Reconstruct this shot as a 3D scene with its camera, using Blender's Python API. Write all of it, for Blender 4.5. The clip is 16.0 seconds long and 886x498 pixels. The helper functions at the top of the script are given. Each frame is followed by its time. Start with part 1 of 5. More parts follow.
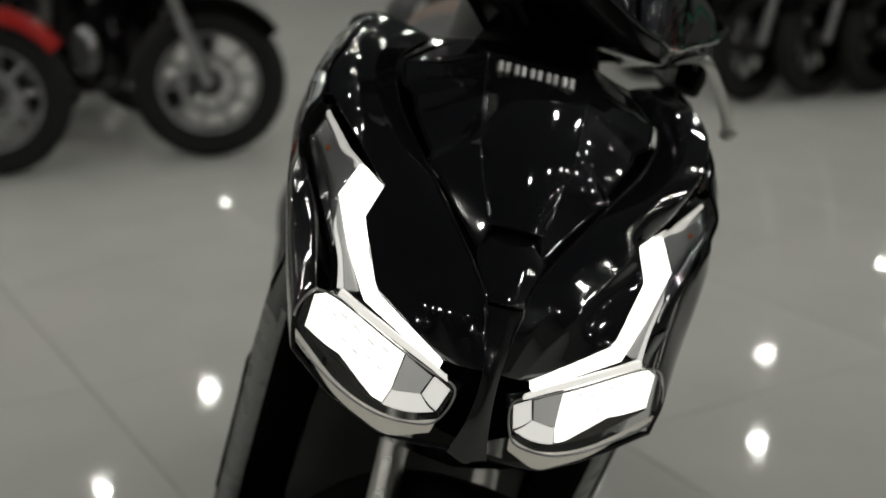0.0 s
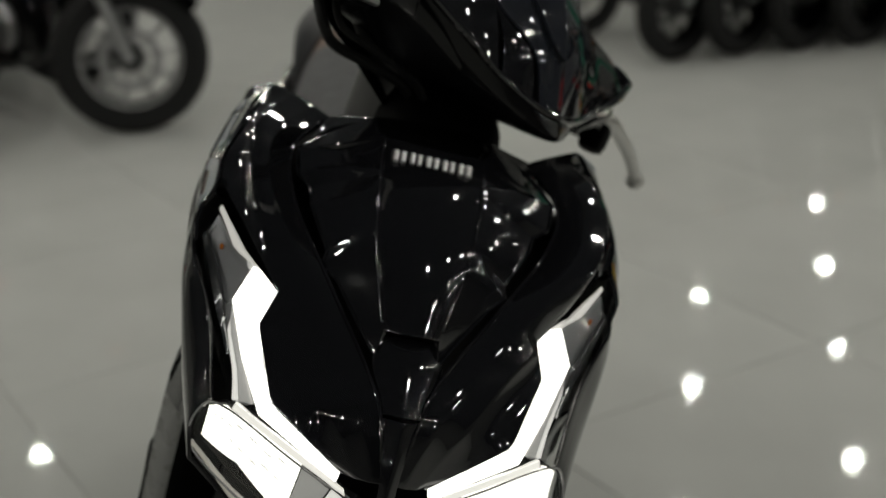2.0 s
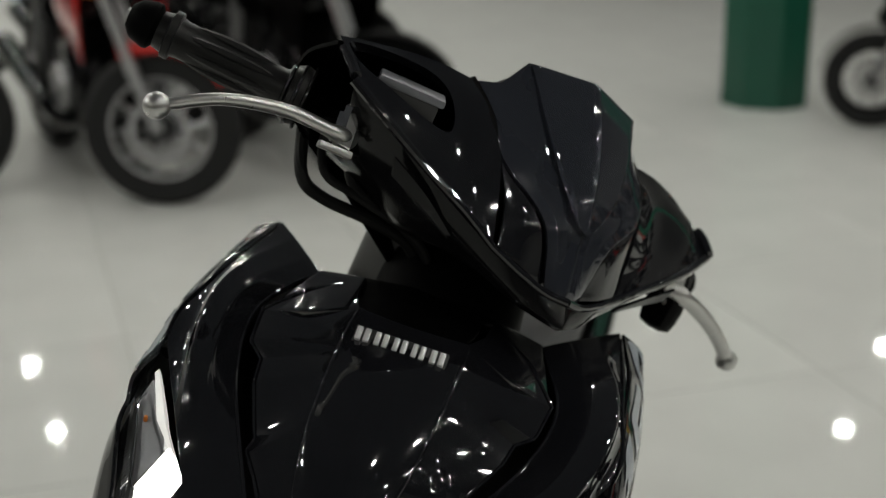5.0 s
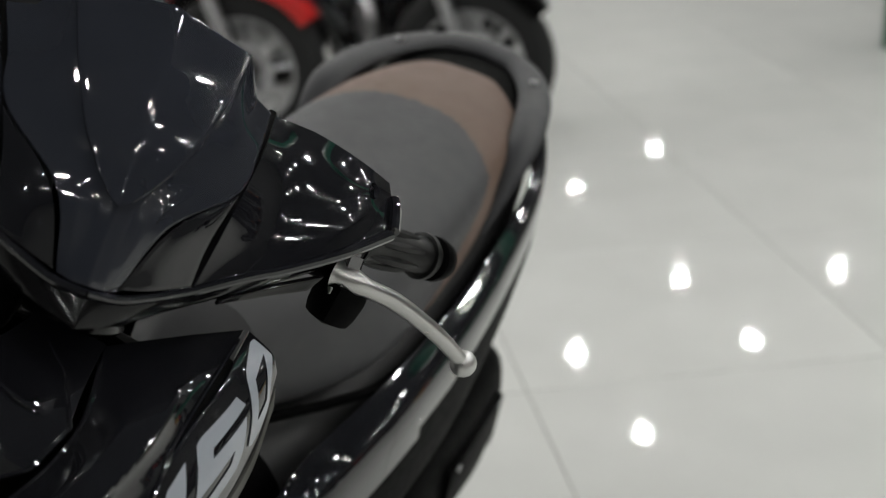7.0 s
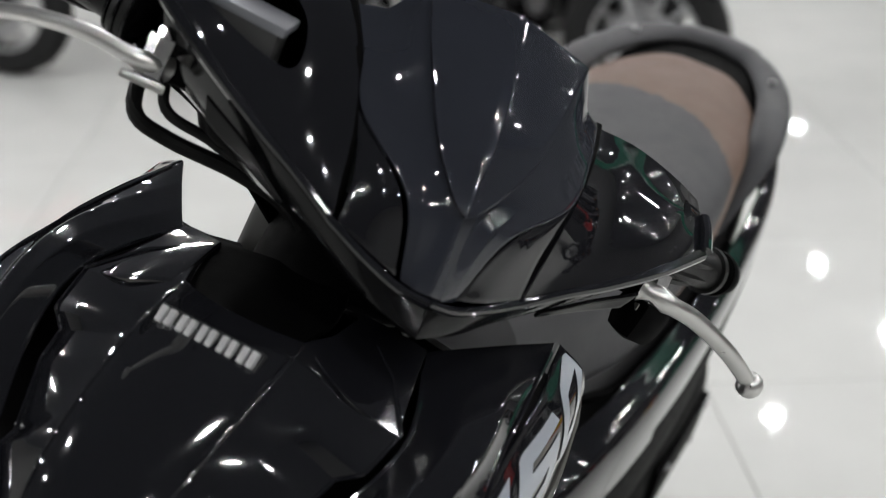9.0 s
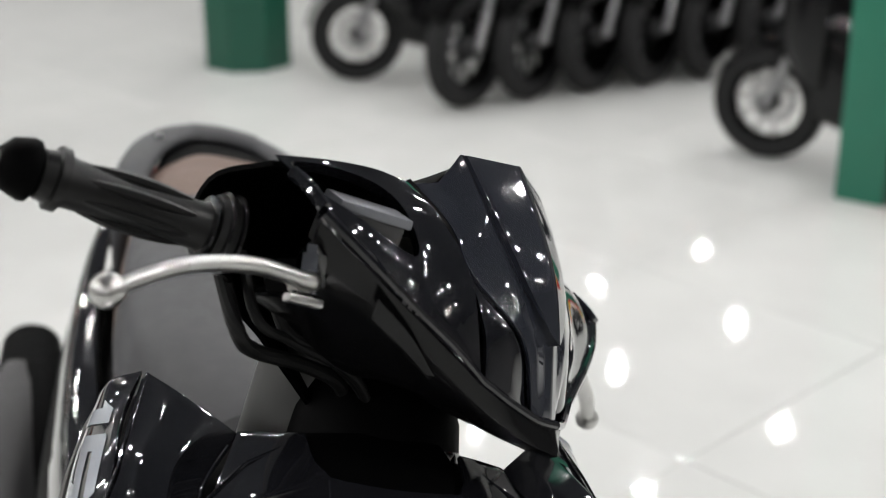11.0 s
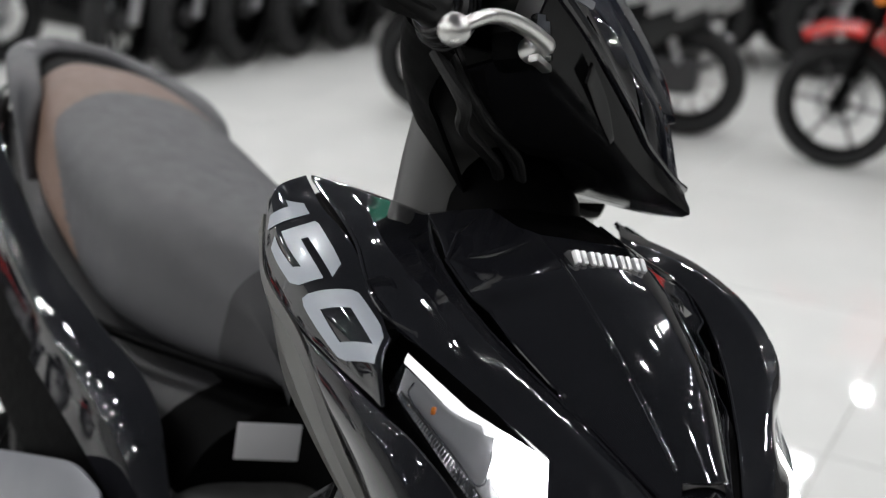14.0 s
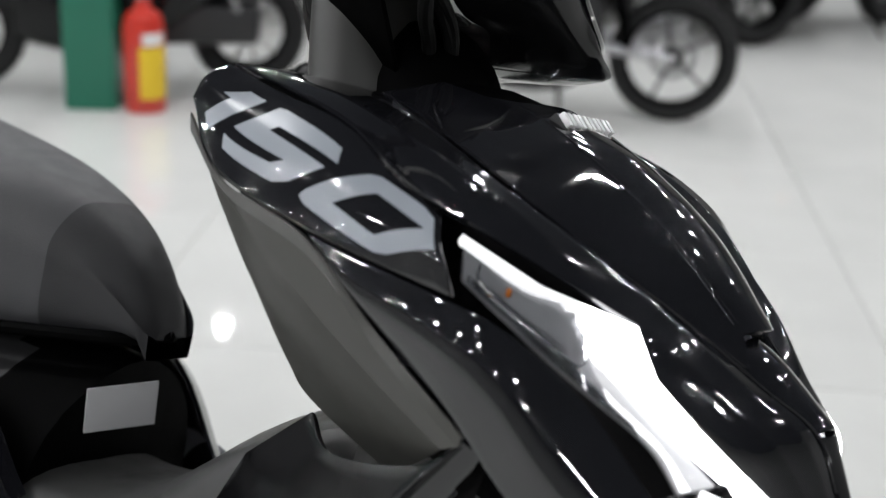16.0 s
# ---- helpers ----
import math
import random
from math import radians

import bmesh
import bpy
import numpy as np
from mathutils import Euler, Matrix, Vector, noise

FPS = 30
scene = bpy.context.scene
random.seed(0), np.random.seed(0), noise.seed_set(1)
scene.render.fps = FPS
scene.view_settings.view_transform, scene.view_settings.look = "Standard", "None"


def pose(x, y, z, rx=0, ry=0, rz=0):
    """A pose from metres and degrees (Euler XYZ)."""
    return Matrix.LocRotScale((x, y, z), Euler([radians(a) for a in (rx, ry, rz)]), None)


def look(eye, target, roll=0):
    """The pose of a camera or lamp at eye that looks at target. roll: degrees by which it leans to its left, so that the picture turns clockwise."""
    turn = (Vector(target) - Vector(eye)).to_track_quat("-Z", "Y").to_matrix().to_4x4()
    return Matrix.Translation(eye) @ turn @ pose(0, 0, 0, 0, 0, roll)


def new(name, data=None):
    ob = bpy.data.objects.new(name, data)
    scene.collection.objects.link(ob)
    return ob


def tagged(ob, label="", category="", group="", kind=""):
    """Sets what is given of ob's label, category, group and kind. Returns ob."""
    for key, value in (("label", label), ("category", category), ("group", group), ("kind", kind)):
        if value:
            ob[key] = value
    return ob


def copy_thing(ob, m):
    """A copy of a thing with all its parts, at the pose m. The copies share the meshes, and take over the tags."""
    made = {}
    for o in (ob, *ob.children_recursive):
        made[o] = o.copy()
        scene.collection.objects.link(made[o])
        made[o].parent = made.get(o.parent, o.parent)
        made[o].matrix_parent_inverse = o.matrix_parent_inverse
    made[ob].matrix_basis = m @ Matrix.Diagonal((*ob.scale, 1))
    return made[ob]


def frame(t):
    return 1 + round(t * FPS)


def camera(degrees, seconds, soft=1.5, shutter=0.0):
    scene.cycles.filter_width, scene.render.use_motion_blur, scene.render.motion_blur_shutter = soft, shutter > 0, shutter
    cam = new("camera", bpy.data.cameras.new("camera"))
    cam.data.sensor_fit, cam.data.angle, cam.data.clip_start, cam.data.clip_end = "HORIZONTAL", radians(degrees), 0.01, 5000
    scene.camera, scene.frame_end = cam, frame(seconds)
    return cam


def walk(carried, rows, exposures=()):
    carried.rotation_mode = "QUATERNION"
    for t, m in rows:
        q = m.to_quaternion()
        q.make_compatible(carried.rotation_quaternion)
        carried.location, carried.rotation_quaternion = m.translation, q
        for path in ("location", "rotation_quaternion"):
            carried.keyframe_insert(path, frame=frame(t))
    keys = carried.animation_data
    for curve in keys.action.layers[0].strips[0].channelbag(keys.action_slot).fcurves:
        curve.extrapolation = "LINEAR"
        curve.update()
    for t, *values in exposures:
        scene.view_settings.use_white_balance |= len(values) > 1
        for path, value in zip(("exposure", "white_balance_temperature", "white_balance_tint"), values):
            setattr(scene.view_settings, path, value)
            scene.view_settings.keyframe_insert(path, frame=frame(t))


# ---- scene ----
cam = camera(35.80, 16.0, soft=1.1)
cam.data.dof.use_dof = True
cam.data.dof.focus_distance = 1.05
cam.data.dof.aperture_fstop = 4.8
PATH = [
    (0, (-0.1249, -1.3293, 1.1518), (-0.0689, 0.5794, 0.5573), -1.13),
    (0.5, (-0.1233, -1.3613, 1.1759), (-0.0163, 0.5279, 0.5285), -1.54),
    (1, (-0.1384, -1.3515, 1.2014), (0.0565, 0.5196, 0.5225), -1.01),
    (1.5, (-0.1247, -1.3176, 1.2417), (0.1222, 0.5480, 0.5646), -0.88),
    (2, (-0.0770, -1.2722, 1.2950), (0.0601, 0.5983, 0.6005), -1.54),
    (2.5, (-0.0284, -1.2124, 1.3053), (-0.0066, 0.6640, 0.6134), -1.43),
    (3, (0.0277, -1.1865, 1.2988), (-0.0254, 0.6987, 0.6328), -1.43),
    (3.5, (0.0873, -1.1396, 1.2947), (-0.0084, 0.7477, 0.6397), -1.64),
    (4, (0.1799, -1.0884, 1.3310), (-0.0127, 0.7961, 0.6894), -1.94),
    (4.2, (0.1866, -1.0694, 1.3401), (-0.0386, 0.8146, 0.7077), -1.61),
    (6.3, (0.4444, -0.8468, 1.3045), (-0.0389, 0.9948, 0.6920), -0.88),
    (6.5, (0.5020, -0.7505, 1.2910), (-0.0114, 1.0685, 0.6373), -1.38),
    (7, (0.6368, -0.6380, 1.2553), (-0.0210, 1.1221, 0.5700), -2.51),
    (7.5, (0.6608, -0.5871, 1.2281), (-0.1598, 1.0879, 0.5068), -2.84),
    (8, (0.6542, -0.5646, 1.2291), (-0.2568, 1.0527, 0.4846), -1.99),
    (8.5, (0.6272, -0.5895, 1.2493), (-0.2956, 1.0214, 0.5051), -1.61),
    (9, (0.4914, -0.6716, 1.2932), (-0.3109, 1.0054, 0.5555), -0.42),
    (9.5, (0.2615, -0.7665, 1.3318), (-0.1633, 1.0548, 0.6231), -0.00),
    (10, (0.0563, -0.8062, 1.3777), (0.0654, 1.0683, 0.6801), 0.38),
    (10.2, (-0.0039, -0.8097, 1.3918), (0.1523, 1.0631, 0.7073), 0.33),
    (12.5, (-0.3510, -0.7597, 1.4271), (0.2931, 0.9748, 0.6675), 0.06),
    (13, (-0.4014, -0.7490, 1.4050), (0.2950, 0.9709, 0.6586), 0.09),
    (13.5, (-0.5097, -0.7842, 1.3520), (0.3022, 0.8979, 0.6369), 0.66),
    (14, (-0.6745, -0.7571, 1.2839), (0.4074, 0.7805, 0.6021), 1.99),
    (14.5, (-0.8439, -0.6478, 1.2743), (0.4745, 0.6926, 0.5923), 2.41),
    (15, (-0.8813, -0.5361, 1.2438), (0.5761, 0.6437, 0.5483), 1.97),
    (15.5, (-0.8742, -0.4699, 1.2141), (0.6539, 0.6112, 0.5097), 1.49),
    (16, (-0.8597, -0.4386, 1.1670), (0.7320, 0.5578, 0.4788), 2.47),
]
walk(cam, [(t, look(eye, target, roll)) for t, eye, target, roll in PATH],
     exposures=[(0, -1.18, 6900, 7), (1.5, -1.19, 6900, 7), (2.0, -1.15, 6950, 6), (2.5, -1.02, 7050, 5), (3.5, -0.60, 7000, 5), (4.2, -0.74, 6950, 5), (6.3, -0.22, 6600, 9), (7.5, -0.22, 6550, 9), (8.5, 0.03, 6450, 11), (9.0, 0.14, 6420, 12), (10, 0.45, 6400, 13), (12.5, 0.09, 6650, 11), (14.5, 0.36, 6300, 13), (16, 0.28, 6300, 12)])

# ---- world and light ----
world = bpy.data.worlds.new("showroom_world")
scene.world = world
world.use_nodes = True
world.node_tree.nodes["Background"].inputs[0].default_value = (0.9, 0.95, 1.0, 1)
world.node_tree.nodes["Background"].inputs[1].default_value = 0.02

CEILING = 2.65


# ---- materials ----
def material(name, color, rough=0.5, metal=0.0, coat=0.0, vary=0.0, scale=8.0, bump=0.0, bump_scale=200.0,
             rough_vary=0.0, emit=None, strength=0.0, per_piece=0.0, ior=1.5):
    m = bpy.data.materials.new(name)
    m.use_nodes = True
    nt = m.node_tree
    b = nt.nodes["Principled BSDF"]
    b.inputs["Base Color"].default_value = (*color, 1)
    b.inputs["Roughness"].default_value = rough
    b.inputs["Metallic"].default_value = metal
    b.inputs["IOR"].default_value = ior
    b.inputs["Coat Weight"].default_value = coat
    b.inputs["Coat Roughness"].default_value = 0.03
    if emit:
        b.inputs["Emission Color"].default_value = (*emit, 1)
        b.inputs["Emission Strength"].default_value = strength
    tc = nt.nodes.new("ShaderNodeTexCoord")
    if vary or rough_vary:
        n1 = nt.nodes.new("ShaderNodeTexNoise")
        n1.inputs["Scale"].default_value = scale
        n1.inputs["Detail"].default_value = 6
        nt.links.new(tc.outputs["Object"], n1.inputs["Vector"])
        if vary:
            mix = nt.nodes.new("ShaderNodeMix")
            mix.data_type = "RGBA"
            mix.inputs["A"].default_value = (*[c * (1 - vary) for c in color], 1)
            mix.inputs["B"].default_value = (*[min(1, c * (1 + vary)) for c in color], 1)
            nt.links.new(n1.outputs["Fac"], mix.inputs["Factor"])
            out = mix.outputs["Result"]
            if per_piece:
                info = nt.nodes.new("ShaderNodeObjectInfo")
                hsv = nt.nodes.new("ShaderNodeHueSaturation")
                mr = nt.nodes.new("ShaderNodeMapRange")
                mr.inputs["To Min"].default_value = 1 - per_piece
                mr.inputs["To Max"].default_value = 1 + per_piece
                nt.links.new(info.outputs["Random"], mr.inputs["Value"])
                nt.links.new(mr.outputs["Result"], hsv.inputs["Value"])
                nt.links.new(out, hsv.inputs["Color"])
                out = hsv.outputs["Color"]
            nt.links.new(out, b.inputs["Base Color"])
        if rough_vary:
            n2 = nt.nodes.new("ShaderNodeTexNoise")
            n2.inputs["Scale"].default_value = scale * 3
            n2.inputs["Detail"].default_value = 5
            nt.links.new(tc.outputs["Object"], n2.inputs["Vector"])
            mr2 = nt.nodes.new("ShaderNodeMapRange")
            mr2.inputs["From Min"].default_value = 0.3
            mr2.inputs["From Max"].default_value = 0.7
            mr2.inputs["To Min"].default_value = max(0.0, rough - rough_vary)
            mr2.inputs["To Max"].default_value = rough + rough_vary
            nt.links.new(n2.outputs["Fac"], mr2.inputs["Value"])
            nt.links.new(mr2.outputs["Result"], b.inputs["Roughness"])
    if bump:
        n3 = nt.nodes.new("ShaderNodeTexNoise")
        n3.inputs["Scale"].default_value = bump_scale
        n3.inputs["Detail"].default_value = 4
        nt.links.new(tc.outputs["Object"], n3.inputs["Vector"])
        bp = nt.nodes.new("ShaderNodeBump")
        bp.inputs["Strength"].default_value = bump
        bp.inputs["Distance"].default_value = 0.002
        nt.links.new(n3.outputs["Fac"], bp.inputs["Height"])
        nt.links.new(bp.outputs["Normal"], b.inputs["Normal"])
    return m


M_GLOSS = material("gloss_black_paint", (0.0085, 0.0087, 0.0108), 0.06, coat=1.0, rough_vary=0.02, scale=12, vary=0.2, bump=0.004, bump_scale=30)
M_SMOKE = material("smoked_visor_plastic", (0.024, 0.0265, 0.035), 0.055, coat=0.8, rough_vary=0.04, scale=9, vary=0.2)
M_BLACK = material("black_moulded_plastic", (0.0010, 0.0010, 0.0011), 0.58, vary=0.25, scale=25, bump=0.08, bump_scale=700, rough_vary=0.06, ior=1.12)
M_PIANO = material("shiny_black_plastic", (0.005, 0.005, 0.0055), 0.16, vary=0.2, scale=15, rough_vary=0.06, ior=1.38)
M_GREY = material("matt_grey_plastic", (0.072, 0.071, 0.065), 0.36, vary=0.03, scale=18, bump=0.04, bump_scale=1200, rough_vary=0.02)
M_DARKGREY = material("dark_grey_plastic", (0.018, 0.018, 0.019), 0.45, vary=0.15, scale=18, bump=0.1, bump_scale=900, rough_vary=0.06)
M_TUNNEL = material("grey_tunnel_plastic", (0.050, 0.050, 0.049), 0.36, vary=0.08, scale=18, bump=0.1, bump_scale=900, rough_vary=0.08)
M_COLUMN = material("column_grey_plastic", (0.058, 0.058, 0.055), 0.42, vary=0.05, scale=18, bump=0.05, bump_scale=900, rough_vary=0.04)
M_MID = material("mid_grey_plastic", (0.045, 0.045, 0.045), 0.36, vary=0.12, scale=18, bump=0.1, bump_scale=900, rough_vary=0.06)
M_RAIL = material("grey_painted_metal", (0.040, 0.041, 0.045), 0.50, vary=0.12, scale=14, rough_vary=0.06)
M_SEAT = material("grey_vinyl", (0.059, 0.059, 0.063), 0.55, vary=0.10, scale=14, bump=0.25, bump_scale=900, rough_vary=0.06)
M_NOSE = material("charcoal_vinyl", (0.019, 0.019, 0.021), 0.6, vary=0.10, scale=14, bump=0.25, bump_scale=900, rough_vary=0.05)
M_BROWN = material("brown_vinyl", (0.155, 0.098, 0.072), 0.55, vary=0.10, scale=14, bump=0.25, bump_scale=900, rough_vary=0.06)
M_TYRE = material("black_tyre_rubber", (0.0032, 0.0032, 0.0036), 0.8, vary=0.2, scale=20, bump=0.2, bump_scale=300)
M_GRIP = material("grip_rubber", (0.0065, 0.0065, 0.0065), 0.38, vary=0.2, scale=40, bump=0.08, bump_scale=600, rough_vary=0.08, ior=1.38)
M_RUBBER = material("black_rubber", (0.009, 0.009, 0.009), 0.55, vary=0.2, scale=30, bump=0.1, bump_scale=500, ior=1.35)
M_ALU = material("brushed_aluminium", (0.62, 0.615, 0.60), 0.30, metal=1.0, vary=0.04, scale=25, rough_vary=0.03)
M_BADGE = material("satin_silver_badge", (0.82, 0.82, 0.82), 0.34, metal=0.55, rough_vary=0.05, scale=40)
M_CHROME = material("chrome", (0.85, 0.85, 0.86), 0.08, metal=1.0, rough_vary=0.03, scale=30)
M_STEEL = material("dull_steel", (0.42, 0.42, 0.43), 0.35, metal=1.0, rough_vary=0.1, scale=20)
M_DECAL = material("silver_grey_sticker", (0.36, 0.39, 0.43), 0.25, coat=0.6, vary=0.06, scale=30)
M_LABEL = material("white_label", (0.55, 0.55, 0.56), 0.35, vary=0.1, scale=20)
M_DRL = material("lit_white_light_guide", (0.9, 0.9, 0.9), 0.25, emit=(1.0, 0.99, 0.97), strength=7.0)
M_LED = material("lit_headlamp_reflector", (0.9, 0.9, 0.9), 0.2, emit=(1.0, 0.98, 0.93), strength=5.0)
M_SOFTLED = material("lit_lower_reflector", (0.30, 0.295, 0.28), 0.15, emit=(1.0, 0.95, 0.85), strength=0.42, vary=0.35, scale=40)
M_REFLECT = material("silvered_reflector", (0.42, 0.42, 0.43), 0.25, metal=0.55, bump=0.6, bump_scale=120)
M_SILVER = material("silver_grey_paint", (0.20, 0.205, 0.225), 0.38, metal=0.2, coat=0.3, vary=0.06, scale=10, rough_vary=0.05)
M_SATIN = material("satin_silver_grey_plastic", (0.24, 0.24, 0.235), 0.28, vary=0.1, scale=14, rough_vary=0.06)
M_SMOKYREF = material("smoky_reflector", (0.34, 0.34, 0.35), 0.28, metal=0.35, bump=0.3, bump_scale=120)
M_AMBER = material("amber_bulb", (0.55, 0.16, 0.02), 0.25)
M_GLOW = material("softly_lit_lamp_interior", (0.5, 0.5, 0.5), 0.3, emit=(1.0, 0.99, 0.97), strength=1.6)
M_BRIGHT = material("lit_lamp_corner", (0.35, 0.35, 0.35), 0.3, emit=(1.0, 0.99, 0.97), strength=0.50)
M_ARM = material("lit_guide_arm", (0.85, 0.85, 0.85), 0.25, emit=(1.0, 0.99, 0.97), strength=0.7)
M_RED = material("red_paint", (0.45, 0.02, 0.018), 0.18, coat=0.8, vary=0.1, scale=8)
M_ORANGE = material("amber_indicator", (0.85, 0.25, 0.02), 0.25)
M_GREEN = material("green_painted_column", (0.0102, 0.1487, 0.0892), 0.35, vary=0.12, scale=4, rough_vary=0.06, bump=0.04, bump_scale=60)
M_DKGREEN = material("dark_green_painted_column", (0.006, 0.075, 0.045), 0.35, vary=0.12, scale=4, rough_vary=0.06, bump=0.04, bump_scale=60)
M_EXT = material("extinguisher_red", (0.5270, 0.0298, 0.0170), 0.28, coat=0.5, vary=0.08, scale=8)
M_YELLOW = material("yellow_sticker", (0.75, 0.52, 0.02), 0.4, vary=0.06, scale=20)
M_WALL = material("grey_wall_paint", (0.27, 0.27, 0.265), 0.7, vary=0.06, scale=2, bump=0.08, bump_scale=80)
M_WHITEWALL = material("white_wall_paint", (0.72, 0.72, 0.70), 0.7, vary=0.06, scale=2, bump=0.08, bump_scale=80)
M_CEIL = material("dark_grey_ceiling_paint", (0.064, 0.069, 0.083), 0.8, vary=0.1, scale=2)
M_TILE = material("polished_porcelain_tile", (0.61, 0.615, 0.595), 0.04, vary=0.10, scale=3.5, rough_vary=0.03, per_piece=0.02, bump=0.014, bump_scale=12)
M_GROUT = material("grey_grout", (0.36, 0.35, 0.33), 0.8, vary=0.2, scale=30)
M_LAMP = material("lit_downlight", (0.9, 0.9, 0.9), 0.4, emit=(0.985, 0.985, 0.96), strength=390.0)
M_WHITEPLASTIC = material("white_plastic", (0.75, 0.75, 0.74), 0.3, vary=0.05, scale=20)


def lens_material():
    m = bpy.data.materials.new("clear_lens")
    m.use_nodes = True
    nt = m.node_tree
    nt.nodes.clear()
    out = nt.nodes.new("ShaderNodeOutputMaterial")
    mix = nt.nodes.new("ShaderNodeMixShader")
    tr = nt.nodes.new("ShaderNodeBsdfTransparent")
    gl = nt.nodes.new("ShaderNodeBsdfGlossy")
    fr = nt.nodes.new("ShaderNodeLayerWeight")
    fr.inputs["Blend"].default_value = 0.5
    pw = nt.nodes.new("ShaderNodeMath")
    pw.operation = "POWER"
    pw.inputs[1].default_value = 5.0
    mr = nt.nodes.new("ShaderNodeMapRange")
    mr.inputs["To Min"].default_value = 0.035
    mr.inputs["To Max"].default_value = 0.7
    gl.inputs["Roughness"].default_value = 0.03
    tr.inputs["Color"].default_value = (0.95, 0.955, 0.96, 1)
    nt.links.new(fr.outputs["Facing"], pw.inputs[0])
    nt.links.new(pw.outputs[0], mr.inputs["Value"])
    nt.links.new(mr.outputs["Result"], mix.inputs[0])
    nt.links.new(tr.outputs[0], mix.inputs[1])
    nt.links.new(gl.outputs[0], mix.inputs[2])
    nt.links.new(mix.outputs[0], out.inputs[0])
    return m


M_LENS = lens_material()


# ---- building helpers ----
def V(*p):
    return Vector(p)


def link_mesh(name, bm, mat, parent=None, label="", smooth=35):
    me = bpy.data.meshes.new(name)
    bmesh.ops.recalc_face_normals(bm, faces=bm.faces)
    bm.to_mesh(me)
    bm.free()
    for m in (mat if isinstance(mat, (list, tuple)) else [mat]):
        me.materials.append(m)
    if smooth:
        me.shade_smooth()
        me.set_sharp_from_angle(angle=radians(smooth))
    ob = new(name, me)
    if parent:
        ob.parent = parent
    if label:
        ob["label"] = label
    return ob


def part(name, bm, mat, parent, label="", smooth=35):
    return link_mesh(name, bm, mat, parent, label, smooth)


def thing(name, m, label, category, group="", kind=""):
    e = new(name)
    e.empty_display_size = 0.1
    e.matrix_world = m
    return tagged(e, label, category, group, kind)


def catmull(pts, n, closed=False):
    """n + 1 points (n when closed) on a smooth curve through pts."""
    pts = [Vector(p) for p in pts]
    k = len(pts)
    segs = k if closed else k - 1
    out = []
    for i in range(n if closed else n + 1):
        u = i / n * segs
        j = min(int(u), segs - 1)
        f = u - j
        if closed:
            a, b, c, d = (pts[(j + o) % k] for o in (-1, 0, 1, 2))
        else:
            b, c = pts[j], pts[j + 1]
            a = pts[j - 1] if j > 0 else b * 2 - c
            d = pts[j + 2] if j + 2 < k else c * 2 - b
        out.append(0.5 * ((2 * b) + (c - a) * f + (2 * a - 5 * b + 4 * c - d) * f * f + (3 * b - a - 3 * c + d) * f ** 3))
    return out


def linear(pts, n):
    pts = [Vector(p) for p in pts]
    segs = len(pts) - 1
    out = []
    for i in range(n + 1):
        u = i / n * segs
        j = min(int(u), segs - 1)
        out.append(pts[j].lerp(pts[j + 1], u - j))
    return out


class Sheet:
    """A surface through rows of points: along u by a smooth or straight line, across v by a smooth or straight line."""

    def __init__(self, rows, along="smooth", across="smooth"):
        self.rows, self.along, self.across = rows, along, across

    def at(self, u, v):
        col = []
        for r in self.rows:
            f = catmull if self.along == "smooth" else linear
            col.append(curve_at(r, u, self.along))
        return curve_at(col, v, self.across)

    def grid(self, nu, nv):
        return [[self.at(i / nu, j / nv) for j in range(nv + 1)] for i in range(nu + 1)]

    def normal(self, u, v):
        e = 0.01
        du = self.at(min(1, u + e), v) - self.at(max(0, u - e), v)
        dv = self.at(u, min(1, v + e)) - self.at(u, max(0, v - e))
        return du.cross(dv).normalized()


def curve_at(pts, f, how):
    pts = [Vector(p) for p in pts]
    segs = len(pts) - 1
    u = max(0.0, min(1.0, f)) * segs
    j = min(int(u), segs - 1)
    t = u - j
    b, c = pts[j], pts[j + 1]
    if how != "smooth" or segs < 2:
        return b.lerp(c, t)
    a = pts[j - 1] if j > 0 else b * 2 - c
    d = pts[j + 2] if j + 2 <= segs else c * 2 - b
    return 0.5 * ((2 * b) + (c - a) * t + (2 * a - 5 * b + 4 * c - d) * t * t + (3 * b - a - 3 * c + d) * t ** 3)


def grid_mesh(g, bm=None, closed_v=False, cap=False):
    bm = bm or bmesh.new()
    vs = [[bm.verts.new(p) for p in row] for row in g]
    for i in range(len(vs) - 1):
        n = len(vs[i])
        for j in range(n if closed_v else n - 1):
            a, b, c, d = vs[i][j], vs[i][(j + 1) % n], vs[i + 1][(j + 1) % n], vs[i + 1][j]
            bm.faces.new((a, b, c, d))
    if cap:
        bm.faces.new(vs[0])
        bm.faces.new(vs[-1])
    return bm


